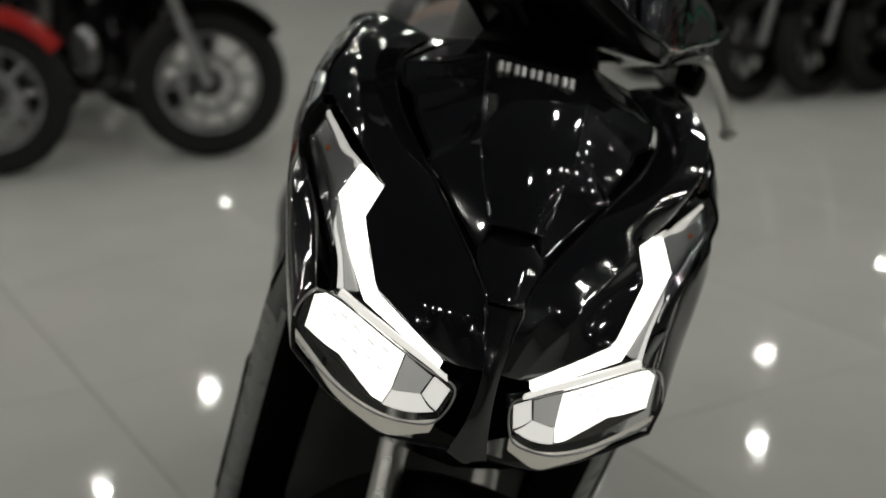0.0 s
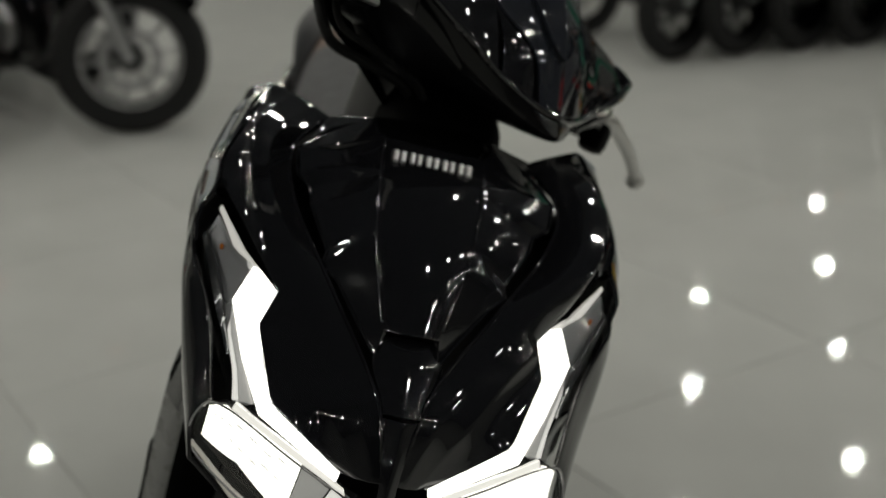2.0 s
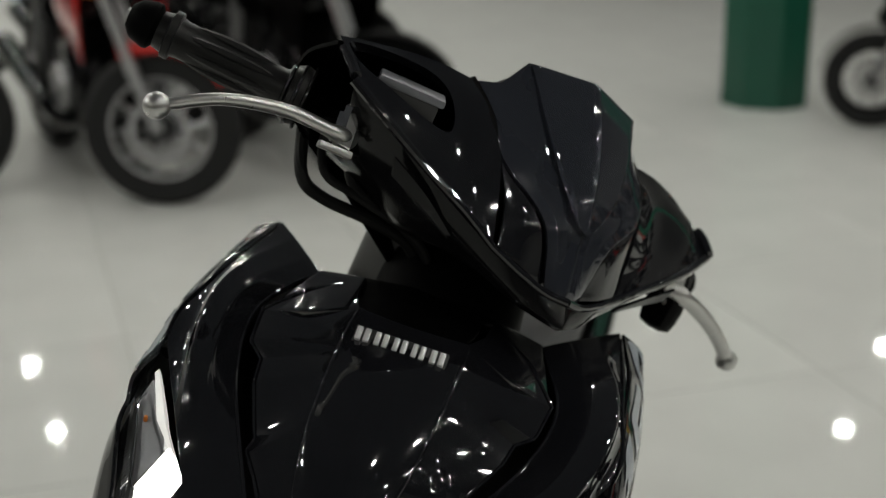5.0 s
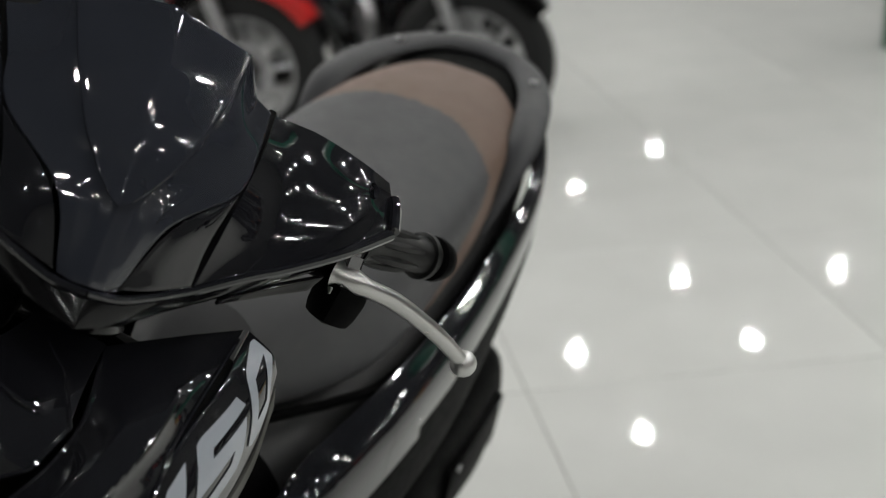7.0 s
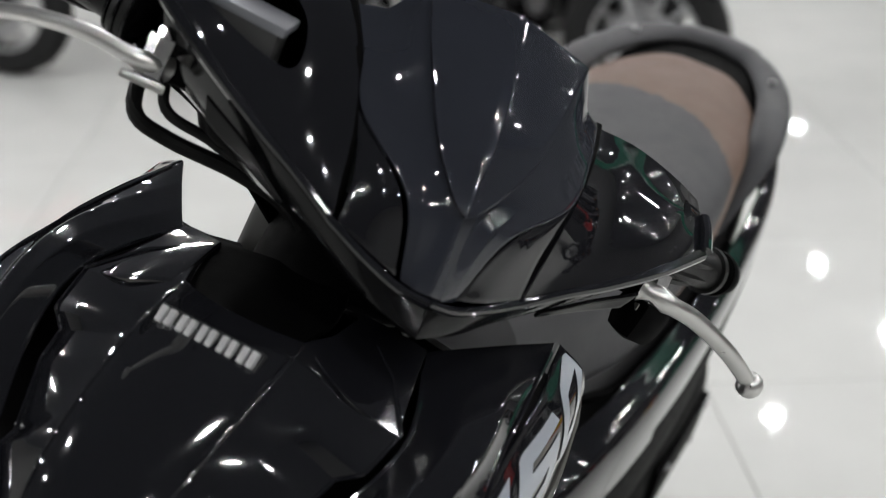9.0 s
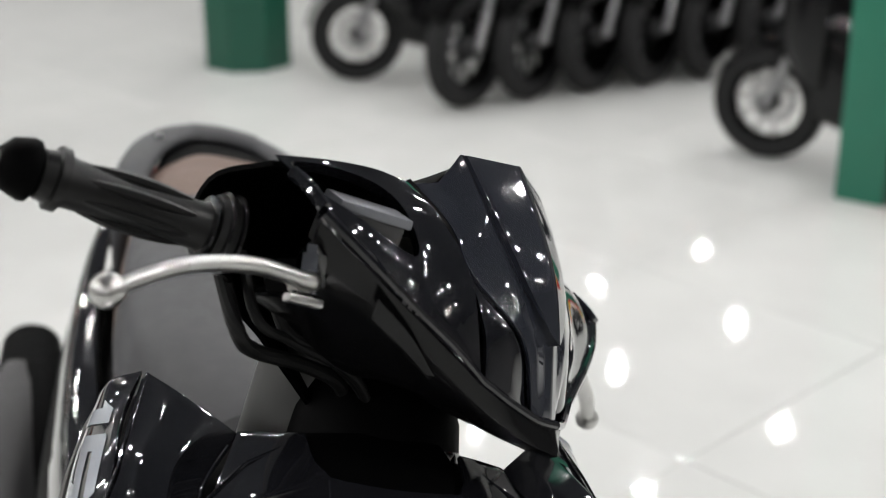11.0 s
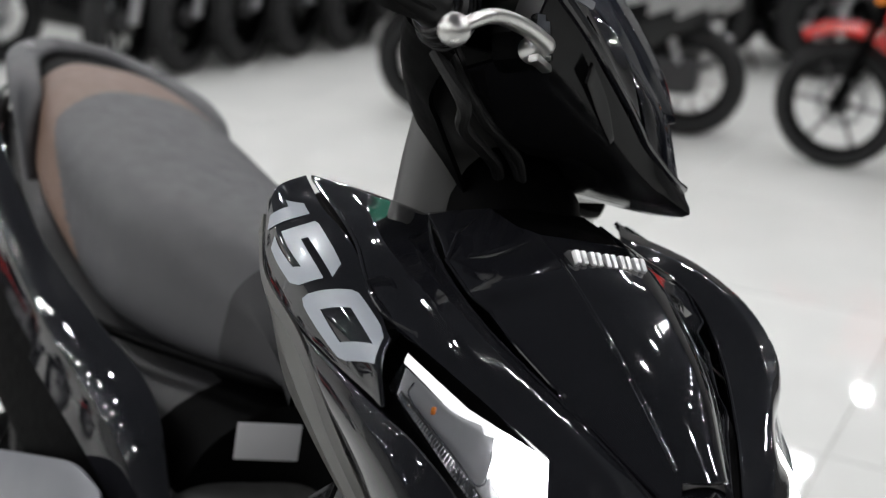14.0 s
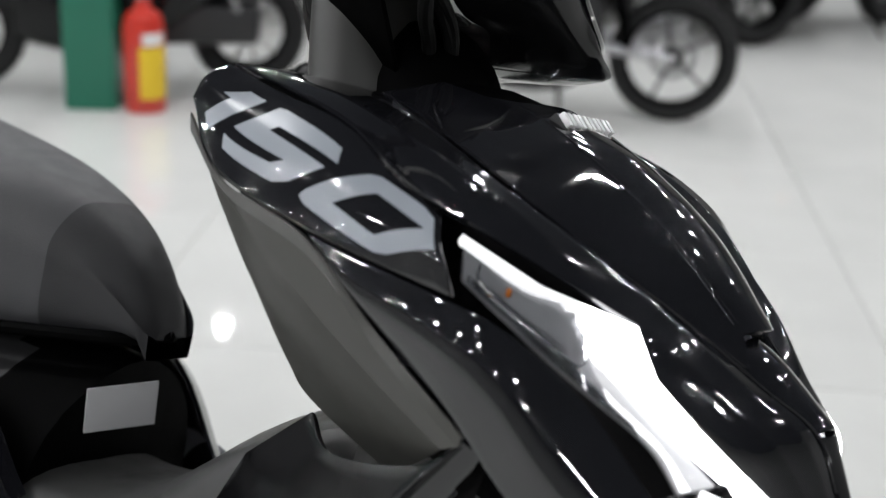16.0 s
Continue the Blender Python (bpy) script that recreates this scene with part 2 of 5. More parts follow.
def shell(sheet, nu, nv, thick, inner=None, bevel=0.0012):
    """A panel with thickness on the side away from the point or direction given by inner."""
    g = sheet.grid(nu, nv) if isinstance(sheet, Sheet) else sheet
    nu, nv = len(g) - 1, len(g[0]) - 1
    back = []
    for i in range(nu + 1):
        row = []
        for j in range(nv + 1):
            du = g[min(nu, i + 1)][j] - g[max(0, i - 1)][j]
            dv = g[i][min(nv, j + 1)] - g[i][max(0, j - 1)]
            n = du.cross(dv)
            n = n.normalized() if n.length > 1e-9 else V(0, 0, 1)
            if inner is not None and n.dot(Vector(inner) - g[i][j]) < 0:
                n = -n
            row.append(g[i][j] + n * thick)
        back.append(row)
    bm = bmesh.new()
    f = [[bm.verts.new(p) for p in r] for r in g]
    k = [[bm.verts.new(p) for p in r] for r in back]
    for i in range(nu):
        for j in range(nv):
            bm.faces.new((f[i][j], f[i][j + 1], f[i + 1][j + 1], f[i + 1][j]))
            bm.faces.new((k[i][j], k[i + 1][j], k[i + 1][j + 1], k[i][j + 1]))
    rim = []
    for j in range(nv):
        bm.faces.new((f[0][j], k[0][j], k[0][j + 1], f[0][j + 1]))
        bm.faces.new((f[nu][j], f[nu][j + 1], k[nu][j + 1], k[nu][j]))
    for i in range(nu):
        bm.faces.new((f[i][0], f[i + 1][0], k[i + 1][0], k[i][0]))
        bm.faces.new((f[i][nv], k[i][nv], k[i + 1][nv], f[i + 1][nv]))
    edge = set()
    for path in ([r for r in f[0]], [r for r in f[nu]], [r[0] for r in f], [r[nv] for r in f]):
        for a, b in zip(path, path[1:]):
            e = bm.edges.get((a, b))
            if e:
                edge.add(e)
    bmesh.ops.remove_doubles(bm, verts=bm.verts, dist=1e-5)
    edge = [e for e in edge if e.is_valid]
    if bevel:
        bmesh.ops.bevel(bm, geom=edge, offset=bevel, segments=2, profile=0.6, affect="EDGES", clamp_overlap=True)
    return bm


def tube(pts, radius, sides=10, bm=None, cap=True, flat=1.0, up=None):
    """A round rod along pts; radius a number or one per point; flat squeezes it across."""
    bm = bm or bmesh.new()
    pts = [Vector(p) for p in pts]
    radii = radius if isinstance(radius, (list, tuple)) else [radius] * len(pts)
    rings = []
    ref = Vector(up) if up else V(0.123, 0.321, 0.94)
    for i, p in enumerate(pts):
        d = (pts[min(len(pts) - 1, i + 1)] - pts[max(0, i - 1)]).normalized()
        s = d.cross(ref)
        s = s.normalized() if s.length > 1e-4 else d.orthogonal().normalized()
        w = s.cross(d).normalized()
        rings.append([bm.verts.new(p + (s * math.cos(a) + w * math.sin(a) * flat) * radii[i]) for a in [math.tau * k / sides for k in range(sides)]])
    for r, q in zip(rings, rings[1:]):
        for k in range(sides):
            bm.faces.new((r[k], r[(k + 1) % sides], q[(k + 1) % sides], q[k]))
    if cap:
        bm.faces.new(rings[0])
        bm.faces.new(rings[-1])
    return bm


def box(size, m=None, bevel=0.004, bm=None, taper=1.0):
    bm = bm or bmesh.new()
    r = bmesh.ops.create_cube(bm, size=1.0)
    vs = r["verts"]
    for v in vs:
        k = taper if v.co.z > 0 else 1.0
        v.co = Vector((v.co.x * size[0] * k, v.co.y * size[1] * k, v.co.z * size[2]))
    if bevel:
        es = list({e for v in vs for e in v.link_edges})
        r2 = bmesh.ops.bevel(bm, geom=es, offset=bevel, segments=2, profile=0.6, affect="EDGES", clamp_overlap=True)
        vs = list({v for f in r2["faces"] for v in f.verts} | {v for v in vs if v.is_valid})
    if m is not None:
        bmesh.ops.transform(bm, matrix=m, verts=vs)
    return bm


def lathe(profile, sides=24, m=None, bm=None):
    """profile of (radius, height) turned round z."""
    bm = bm or bmesh.new()
    rings = []
    for r, h in profile:
        if r < 1e-6:
            rings.append([bm.verts.new(V(0, 0, h))])
        else:
            rings.append([bm.verts.new(V(r * math.cos(a), r * math.sin(a), h)) for a in [math.tau * k / sides for k in range(sides)]])
    for a, b in zip(rings, rings[1:]):
        for k in range(sides):
            q = [a[k % len(a)], a[(k + 1) % len(a)], b[(k + 1) % len(b)], b[k % len(b)]]
            q = list(dict.fromkeys(q))
            if len(q) > 2:
                bm.faces.new(q)
    if m is not None:
        bmesh.ops.transform(bm, matrix=m, verts=[v for r in rings for v in r])
    return bm


def moved(bm, m):
    bmesh.ops.transform(bm, matrix=m, verts=bm.verts)
    return bm


def mirror_pts(pts, s):
    return [Vector((p[0] * s, p[1], p[2])) for p in pts]


def loft(sections, n_round, n_along, cap=True):
    """Closed cross-sections joined along their order."""
    rings = [catmull(s, n_round, closed=True) for s in sections]
    cols = []
    for k in range(n_round):
        cols.append(catmull([r[k] for r in rings], n_along))
    g = [[cols[k][i] for k in range(n_round)] for i in range(n_along + 1)]
    return grid_mesh(g, closed_v=True, cap=cap)


# ---- the room ----
TURN = radians(28)
AX, BX = V(math.cos(TURN), math.sin(TURN), 0), V(-math.sin(TURN), math.cos(TURN), 0)
ROOM = pose(0.6, 4.2, 0, 0, 0, 28)
RX, RY = 8.6, 9.6      # half sizes of the hall


def slab(name, size, m, mat, label, bevel=0.0):
    ob = link_mesh(name, box(size, bevel=bevel), mat, smooth=0)
    ob.matrix_world = ROOM @ m
    return tagged(ob, label, "structure", kind="structure")


slab("wall_north", (2 * RX + 0.4, 0.2, CEILING + 0.2), pose(0, RY + 0.1, CEILING / 2), M_WHITEWALL, "plain white painted showroom wall")
slab("wall_south", (2 * RX + 0.4, 0.2, CEILING + 0.2), pose(0, -RY - 0.1, CEILING / 2), M_WALL, "plain grey painted showroom wall")
slab("wall_east", (0.2, 2 * RY, CEILING + 0.2), pose(RX + 0.1, 0, CEILING / 2), M_WALL, "plain grey painted showroom wall")
slab("wall_west", (0.2, 2 * RY, CEILING + 0.2), pose(-RX - 0.1, 0, CEILING / 2), M_WALL, "plain grey painted showroom wall")
slab("ceiling", (2 * RX, 2 * RY, 0.1), pose(0, 0, CEILING + 0.05), M_CEIL, "flat dark grey showroom ceiling with round downlights")
floor = slab("floor", (2 * RX, 2 * RY, 0.1), pose(0, 0, -0.054), M_GROUT, "pale polished porcelain tile floor with thin grey joints")


def downlight(n=16):
    root = thing("ceiling_downlight", pose(0, 0, CEILING), "round recessed white ceiling downlight, switched on", "ceiling light", "showroom downlights")
    part("trim_ring", lathe([(0.043, -0.002), (0.043, -0.006), (0.051, -0.008), (0.064, -0.005), (0.066, 0.0)], n), M_WHITEPLASTIC, root)
    part("lamp_face", lathe([(0.0, -0.003), (0.025, -0.003), (0.0425, -0.0035)], n), M_LAMP, root, "glowing lamp face")
    return root


first_lamp = downlight()
lamp_spots = []
UNLIT = {(1, -2), (2, -2), (2, -3), (3, -2), (3, -3), (3, -4), (3, -5), (1, 1), (2, 0), (2, -5), (0, -1), (0, -2), (-1, 0), (-1, -1),
         (4, 0), (4, -1), (4, -2), (4, -3), (4, -4), (3, -1), (0, -3),
         (-3, 7), (-3, 8), (-3, 6), (-4, 7), (-2, 6), (-4, 8)}      # places with no fitting
for i in range(-6, 9):
    for j in range(-7, 10):
        p = V(-1.533, 7.673, 0) + V(1.124, 0.469, 0) * i + V(0.681, -1.034, 0) * j
        q = ROOM.inverted() @ p
        if (i, j) not in UNLIT and (i < 5 or (i, j) in ((5, 0), (5, 1))) and abs(q.x) < RX - 0.4 and abs(q.y) < RY - 0.4:
            lamp_spots.append(p)
for k, p in enumerate(lamp_spots):
    m = pose(p.x, p.y, CEILING)
    if k == 0:
        first_lamp.matrix_world = m
    else:
        copy_thing(first_lamp, m)


# ---- the black scooter ----
LEAN = 16.44
scooter = thing("scooter", pose(-0.2622, 0, 0, 0, LEAN, 0), "glossy black scooter, headlights lit, leaning on its side stand", "scooter")

# the steering head: bar turned by 39 degrees about an axis raked by 27 degrees
RAKE, STEER = radians(27.3), radians(39.3)
_up = V(0, math.sin(RAKE), math.cos(RAKE))
_bk = V(0, math.cos(RAKE), -math.sin(RAKE))
_hx = V(1, 0, 0) * math.cos(STEER) + _bk * math.sin(STEER)
_hy = _bk * math.cos(STEER) - V(1, 0, 0) * math.sin(STEER)
HEAD = Matrix(((_hx.x, _hy.x, _up.x, 0), (_hx.y, _hy.y, _up.y, 0.187), (_hx.z, _hy.z, _up.z, 0.975), (0, 0, 0, 1)))


def head_part(name, bm, mat, parent, label="", smooth=35):
    return part(name, moved(bm, HEAD), mat, parent, label, smooth)


CORE = V(0, 0.1, 0.80)      # a point inside the front fairing


def flank(pts, s):
    """Points of one half; the fairing sits slightly twisted on the frame, so the left half stands higher and further forward."""
    out = []
    if s < 0:
        for x, y, z in (tuple(p) for p in pts):
            out.append(V(-x, y, z + 0.006 * max(0.0, min(1.0, (y + 0.08) / 0.08)) * min(1, x / 0.12)))
        return out
    for x, y, z in (tuple(p) for p in pts):
        k = max(0.0, min(1.0, (z - FADE_LOW) / 0.10))
        h = max(0.0, min(1.0, (y + 0.10) / 0.25))
        out.append(V(x * (1 + 0.012 * (1 - k)) + k * (0.006 + 0.065 * y) * min(1, x / 0.05), y - 0.09 * h * x, z + (0.028 + 0.048 * h) * k * x))
    return out


FADE_LOW = 0.70

# half outlines of the front fairing, on the scooter's left; x is mirrored for its right
SEAM = [(0.099, 0.098, 0.943), (0.130, 0.028, 0.921), (0.121, -0.036, 0.893), (0.078, -0.121, 0.854),
        (0.036, -0.188, 0.811), (0.018, -0.227, 0.786), (0.007, -0.252, 0.735)]
CREST = [(0.160, 0.183, 0.943), (0.182, 0.070, 0.921), (0.192, -0.012, 0.886), (0.1225, -0.131, 0.8400),
         (0.133, -0.153, 0.8135), (0.1105, -0.209, 0.770), (0.040, -0.2350, 0.7295)]


SIDES = (1, -1)


def wing_profile(v):
    """Height of the wing's cross-section: three nearly flat facets that meet in two rounded creases."""
    knots = ((0.0, 0.0), (0.24, 0.86), (0.62, 1.0), (1.0, 0.0), (1.4, -1.35))
    total = 0.0
    for k in range(9):
        w = min(max(v + 0.0075 * (k - 4), 0.0), 1.4)
        for (v0, h0), (v1, h1) in zip(knots, knots[1:]):
            if w <= v1:
                total += h0 + (h1 - h0) * (w - v0) / (v1 - v0)
                break
    return 0.72 * total / 9 + 0.28 * 4 * v * (1 - v)


def wing_panel(s, nu=56, nv=44):
    """A creased panel from the seam to the lamps' zigzag edge; the zigzag fades out towards the seam."""
    a, b = flank(SEAM, s), flank(CREST, s)
    soft = list(b)
    for _ in range(7):
        soft = [soft[0]] + [(soft[k - 1] + soft[k] * 2 + soft[k + 1]) / 4 for k in range(1, 6)] + [soft[6]]
    rise = (0.003, 0.031, 0.041, 0.032, 0.019, 0.011, 0.002) if s > 0 else (0.003, 0.021, 0.027, 0.020, 0.013, 0.009, 0.002)
    bulge = []
    for k in range(7):
        m = a[k].lerp(soft[k], 0.5)
        bulge.append((m - CORE).normalized() * rise[k])
    g = []
    for i in range(nu + 1):
        u = i / nu
        p, q, n = curve_at(a, u, "smooth"), curve_at(soft, u, "smooth"), curve_at(bulge, u, "smooth")
        r = curve_at(b, u, "smooth" if u < 2 / 6 else "straight")
        d = q - p
        edge = min(1.4, max(0.5, (r - p).dot(d) / d.length_squared))      # the zigzag is a trim line in a smooth surface
        row = []
        for j in range(nv + 1):
            v = edge * j / nv
            row.append(p + d * v + n * wing_profile(v) + (r - p - d * edge - n * wing_profile(edge)) * (j / nv) ** 3)
        g.append(row)
    return g


for s in SIDES:
    g = wing_panel(s)
    wing = part("cowl_wing", shell(g, 0, 0, 0.004, CORE), M_GLOSS, scooter, "glossy black upper cowl panel")
    # rounded lips along the panel's two long edges
    part("panel_lip", tube([row[0] + (row[0] - CORE).normalized() * 0.0003 for row in g[2:54]], 0.0017, 8), M_GLOSS, wing)
    part("panel_lip", tube([row[-1] + (row[-1] - CORE).normalized() * 0.0003 for row in g[1:19]], 0.0017, 8), M_GLOSS, wing)

# the centre panel with its raised flat middle
RIDGE = [(0.045, 0.023, 0.958), (0.047, -0.008, 0.947), (0.047, -0.050, 0.928), (0.042, -0.111, 0.891), (0.026, -0.168, 0.839)]
MIDDLE = [(0, 0.013, 0.960), (0, -0.016, 0.949), (0, -0.061, 0.931), (0, -0.122, 0.894), (0, -0.176, 0.843)]
# its outer edge runs close to the seam, then steps in to leave a dark recess
INSET = [(0.0, (0.062, 0.074, 0.955)), (0.12, (0.098, 0.056, 0.941)), (0.25, (0.126, 0.026, 0.9232)), (0.36, (0.1225, -0.008, 0.9075)), (0.40, (0.1085, -0.018, 0.901)), (0.50, (0.1050, -0.040, 0.892)),
         (0.64, (0.0840, -0.086, 0.870)), (0.68, (0.0870, -0.097, 0.8635)), (0.75, (0.0720, -0.115, 0.855)), (1.0, (0.0300, -0.178, 0.817))]


def inset_at(f, s):
    for (f0, p), (f1, q) in zip(INSET, INSET[1:]):
        if f <= f1:
            r = V(*p).lerp(V(*q), (f - f0) / (f1 - f0))
            return flank([r], s)[0]


def centre_panel():
    ridges = [flank(RIDGE, -1), flank(RIDGE, 1)]
    g = []
    for i in range(61):
        f = i / 60
        line = [inset_at(f, -1), curve_at(ridges[0], f, "smooth"), curve_at(ridges[1], f, "smooth"), inset_at(f, 1)]
        crown = curve_at([V(*p) for p in MIDDLE], f, "smooth")
        row = []
        for k, rise, n in ((0, 0.0008, 9), (1, 0.0, 14), (2, 0.0008, 9)):
            p, q = line[k], line[k + 1]
            out = (p.lerp(q, 0.5) - CORE).normalized()
            wide = (q - p).length
            lift = out * rise * wide / 0.055 if k != 1 else crown - p.lerp(q, 0.5) + out * 0.003 * wide / 0.094
            for j in range(n + (k == 2)):
                h = j / n
                row.append(p.lerp(q, h) + lift * (4 * h * (1 - h)))
        g.append(row)
    return g


centre = part("centre_cowl", shell(centre_panel(), 0, 0, 0.004, CORE), M_GLOSS, scooter, "glossy black centre cowl panel", smooth=10)
for s in SIDES:
    edge = [inset_at(k / 80, s) for k in range(2, 80)]
    part("panel_lip", tube([p + (p - CORE).normalized() * 0.0003 for p in edge], 0.0016, 8), M_GLOSS, centre)
    fold = [curve_at(flank(RIDGE, s), k / 40, "smooth") for k in range(1, 40)]
    part("panel_fold", tube([p - (p - CORE).normalized() * 0.0021 for p in fold], 0.0027, 12), M_GLOSS, centre)

# nose piece between slot and headlights
NOSE_EDGE = [(0.017, -0.229, 0.786), (0.0085, -0.254, 0.735), (0.010, -0.259, 0.695), (0.018, -0.253, 0.655)]
NOSE_MID = [(0, -0.234, 0.787), (0, -0.2575, 0.737), (0, -0.264, 0.695), (0, -0.258, 0.650)]
part("nose_panel", shell(Sheet([flank(NOSE_EDGE, -1), NOSE_MID, flank(NOSE_EDGE, 1)]), 24, 12, 0.004, CORE), M_GLOSS, scooter, "glossy black nose panel")
# panel between the centre cowl and the nose, tucked under the cowl's edge as a slot
FLAP = [[(-0.030, -0.164, 0.829), (-0.016, -0.166, 0.834), (0.0, -0.167, 0.836), (0.016, -0.166, 0.834), (0.030, -0.164, 0.829)],
        [(-0.031, -0.186, 0.811), (-0.016, -0.191, 0.819), (0.0, -0.193, 0.821), (0.016, -0.191, 0.819), (0.031, -0.186, 0.811)],
        [(-0.018, -0.226, 0.788), (-0.009, -0.231, 0.790), (0.0, -0.233, 0.791), (0.009, -0.231, 0.790), (0.018, -0.226, 0.788)]]
part("front_slot", shell(Sheet(FLAP), 18, 12, 0.003, CORE), M_GLOSS, scooter, "glossy black slot panel")

# flat black plate between the badge panel and the steering stem
plate = [[(-0.043, 0.021, 0.951), (0.0, 0.012, 0.957), (0.048, 0.024, 0.957)], [(-0.052, 0.050, 0.957), (0.0, 0.048, 0.963), (0.056, 0.052, 0.963)], [(-0.058, 0.084, 0.962), (0.0, 0.086, 0.968), (0.050, 0.080, 0.969)]]
part("top_plate", shell(Sheet(plate), 12, 12, 0.004, CORE), M_BLACK, scooter, "matt black plate below the steering stem")

# inner flaps beside the badge panel
for s in SIDES:
    rows = [flank([(0.099, 0.100, 0.944), (0.078, 0.092, 0.952), (0.055, 0.078, 0.962)], s),
            flank([(0.112, 0.060, 0.934), (0.085, 0.050, 0.946), (0.053, 0.046, 0.958)], s),
            flank([(0.124, 0.028, 0.922), (0.090, 0.012, 0.940), (0.048, 0.022, 0.955)], s)]
    part("inner_flap", shell(Sheet(rows), 10, 10, 0.004, CORE), M_GLOSS, scooter, "small glossy black flap beside the badge")

# side panels with the number
SIDE_TOP = [(0.163, 0.186, 0.942), (0.180, 0.125, 0.930), (0.187, 0.060, 0.917), (0.1965, -0.024, 0.878)]
SIDE_LOW = [(0.190, 0.190, 0.915), (0.203, 0.150, 0.872), (0.213, 0.060, 0.850), (0.205, -0.046, 0.836)]


def side_sheet(s):
    a, b = flank(SIDE_TOP, s), flank(SIDE_LOW, s)
    m = [p.lerp(q, 0.5) + V(s * 0.007, 0, 0.002) for p, q in zip(a, b)]
    return Sheet([a, m, b])


def digit_polys():
    """Slanted block numerals 1, 5 and 0 in the panel's own u and v."""
    one = [(0.145, 0.40), (0.239, 0.17), (0.333, 0.156), (0.262, 0.527), (0.205, 0.827), (0.138, 0.775), (0.20, 0.37)]
    five = [(0.398, 0.155), (0.431, 0.138), (0.683, 0.20), (0.695, 0.348), (0.459, 0.311), (0.439, 0.38), (0.666, 0.433), (0.581, 0.703),
            (0.534, 0.773), (0.323, 0.783), (0.294, 0.666), (0.506, 0.633), (0.544, 0.556), (0.314, 0.547)]
    ring_out = [(0.638, 0.681), (0.68, 0.55), (0.784, 0.233), (0.813, 0.175), (0.948, 0.078), (0.978, 0.117), (0.985, 0.498), (0.862, 0.861),
                (0.83, 0.905), (0.642, 0.809), (0.623, 0.762)]
    ring_in = [(0.717, 0.67), (0.82, 0.347), (0.955, 0.334), (0.83, 0.741)]
    return [("numeral_one", one, None), ("numeral_five", five, None), ("numeral_zero", ring_out, ring_in)]


def decal(sheet, outline, hole, lift):
    """A thin sticker that follows a sheet."""
    bm = bmesh.new()
    loops = [outline] + ([hole] if hole else [])
    edges = []
    for lp in loops:
        ring = []
        for (u0, v0), (u1, v1) in zip(lp, lp[1:] + lp[:1]):
            for k in range(6):
                f = k / 6
                ring.append(bm.verts.new(V(u0 + (u1 - u0) * f, v0 + (v1 - v0) * f, 0)))
        for a, b in zip(ring, ring[1:] + ring[:1]):
            edges.append(bm.edges.new((a, b)))
    bmesh.ops.triangle_fill(bm, edges=edges, use_beauty=True, use_dissolve=False)
    for _ in range(2):
        long_edges = [e for e in bm.edges if e.calc_length() > 0.05]
        bmesh.ops.subdivide_edges(bm, edges=long_edges, cuts=2)
        bmesh.ops.triangulate(bm, faces=bm.faces)
    for v in bm.verts:
        u, w = v.co.x, v.co.y
        n = sheet.normal(u, w)
        n = n if n.dot(sheet.at(u, w) - CORE) > 0 else -n
        v.co = sheet.at(u, w) + n * lift
    return bm


side_panels = {}
for s in SIDES:
    sh = side_sheet(s)
    # black filler tube, added to close the see-through gap between wing and side panel
    seam = [p.lerp(q, 0.5) + V(-0.006 * s, 0.004, -0.007) for p, q in zip([curve_at(flank(CREST[:3], s), k / 6, "smooth") for k in range(1, 7)], [curve_at(flank(SIDE_TOP, s), k / 6, "smooth") for k in range(1, 7)])]
    part("seam_filler", tube(catmull(seam, 24), 0.0075, 8), M_BLACK, scooter)
    side_panels[s] = part("side_cowl", shell(sh, 30, 10, 0.004, CORE), M_GLOSS, scooter, "glossy black side cowl with a silver number 150")
    for name, outline, hole in digit_polys():
        if s > 0:
            # on the other flank the number reads from the front backwards
            outline = [(1.0 - u, v) for u, v in outline]
            hole = [(1.0 - u, v) for u, v in hole] if hole else None
        part(name, decal(sh, outline, hole, 0.0008), M_DECAL, side_panels[s], "silver-grey numeral sticker", smooth=60)

# lamp units: light guide, corner lamp and headlight
GUIDE_IN = [(0.186, -0.035, 0.8715), (0.158, -0.080, 0.853), (0.1225, -0.132, 0.8390), (0.133, -0.154, 0.8125), (0.1240, -0.182, 0.790), (0.1105, -0.210, 0.769), (0.076, -0.226, 0.748), (0.041, -0.2365, 0.7286)]
GUIDE_OUT = [(0.188, -0.038, 0.8690), (0.168, -0.074, 0.851), (0.1466, -0.100, 0.846), (0.158, -0.125, 0.820), (0.140, -0.170, 0.787), (0.1172, -0.213, 0.758), (0.080, -0.226, 0.7395), (0.0426, -0.238, 0.7205)]
CORNER_OUT = [(0.203, -0.046, 0.850), (0.194, -0.072, 0.836), (0.181, -0.108, 0.814), (0.162, -0.150, 0.788), (0.153, -0.176, 0.772), (0.147, -0.193, 0.751)]
CORNER_IN = [(0.193, -0.040, 0.866), (0.169, -0.075, 0.850), (0.1485, -0.101, 0.845), (0.159, -0.126, 0.8185), (0.142, -0.169, 0.786), (0.124, -0.206, 0.757)]
HEAD_TOP = [(0.166, -0.183, 0.740), (0.1446, -0.198, 0.750), (0.0853, -0.228, 0.731), (0.052, -0.244, 0.7215), (0.0255, -0.2515, 0.712)]
HEAD_LOW = [(0.170, -0.177, 0.700), (0.126, -0.193, 0.669), (0.090, -0.214, 0.660), (0.060, -0.232, 0.664), (0.034, -0.248, 0.678)]
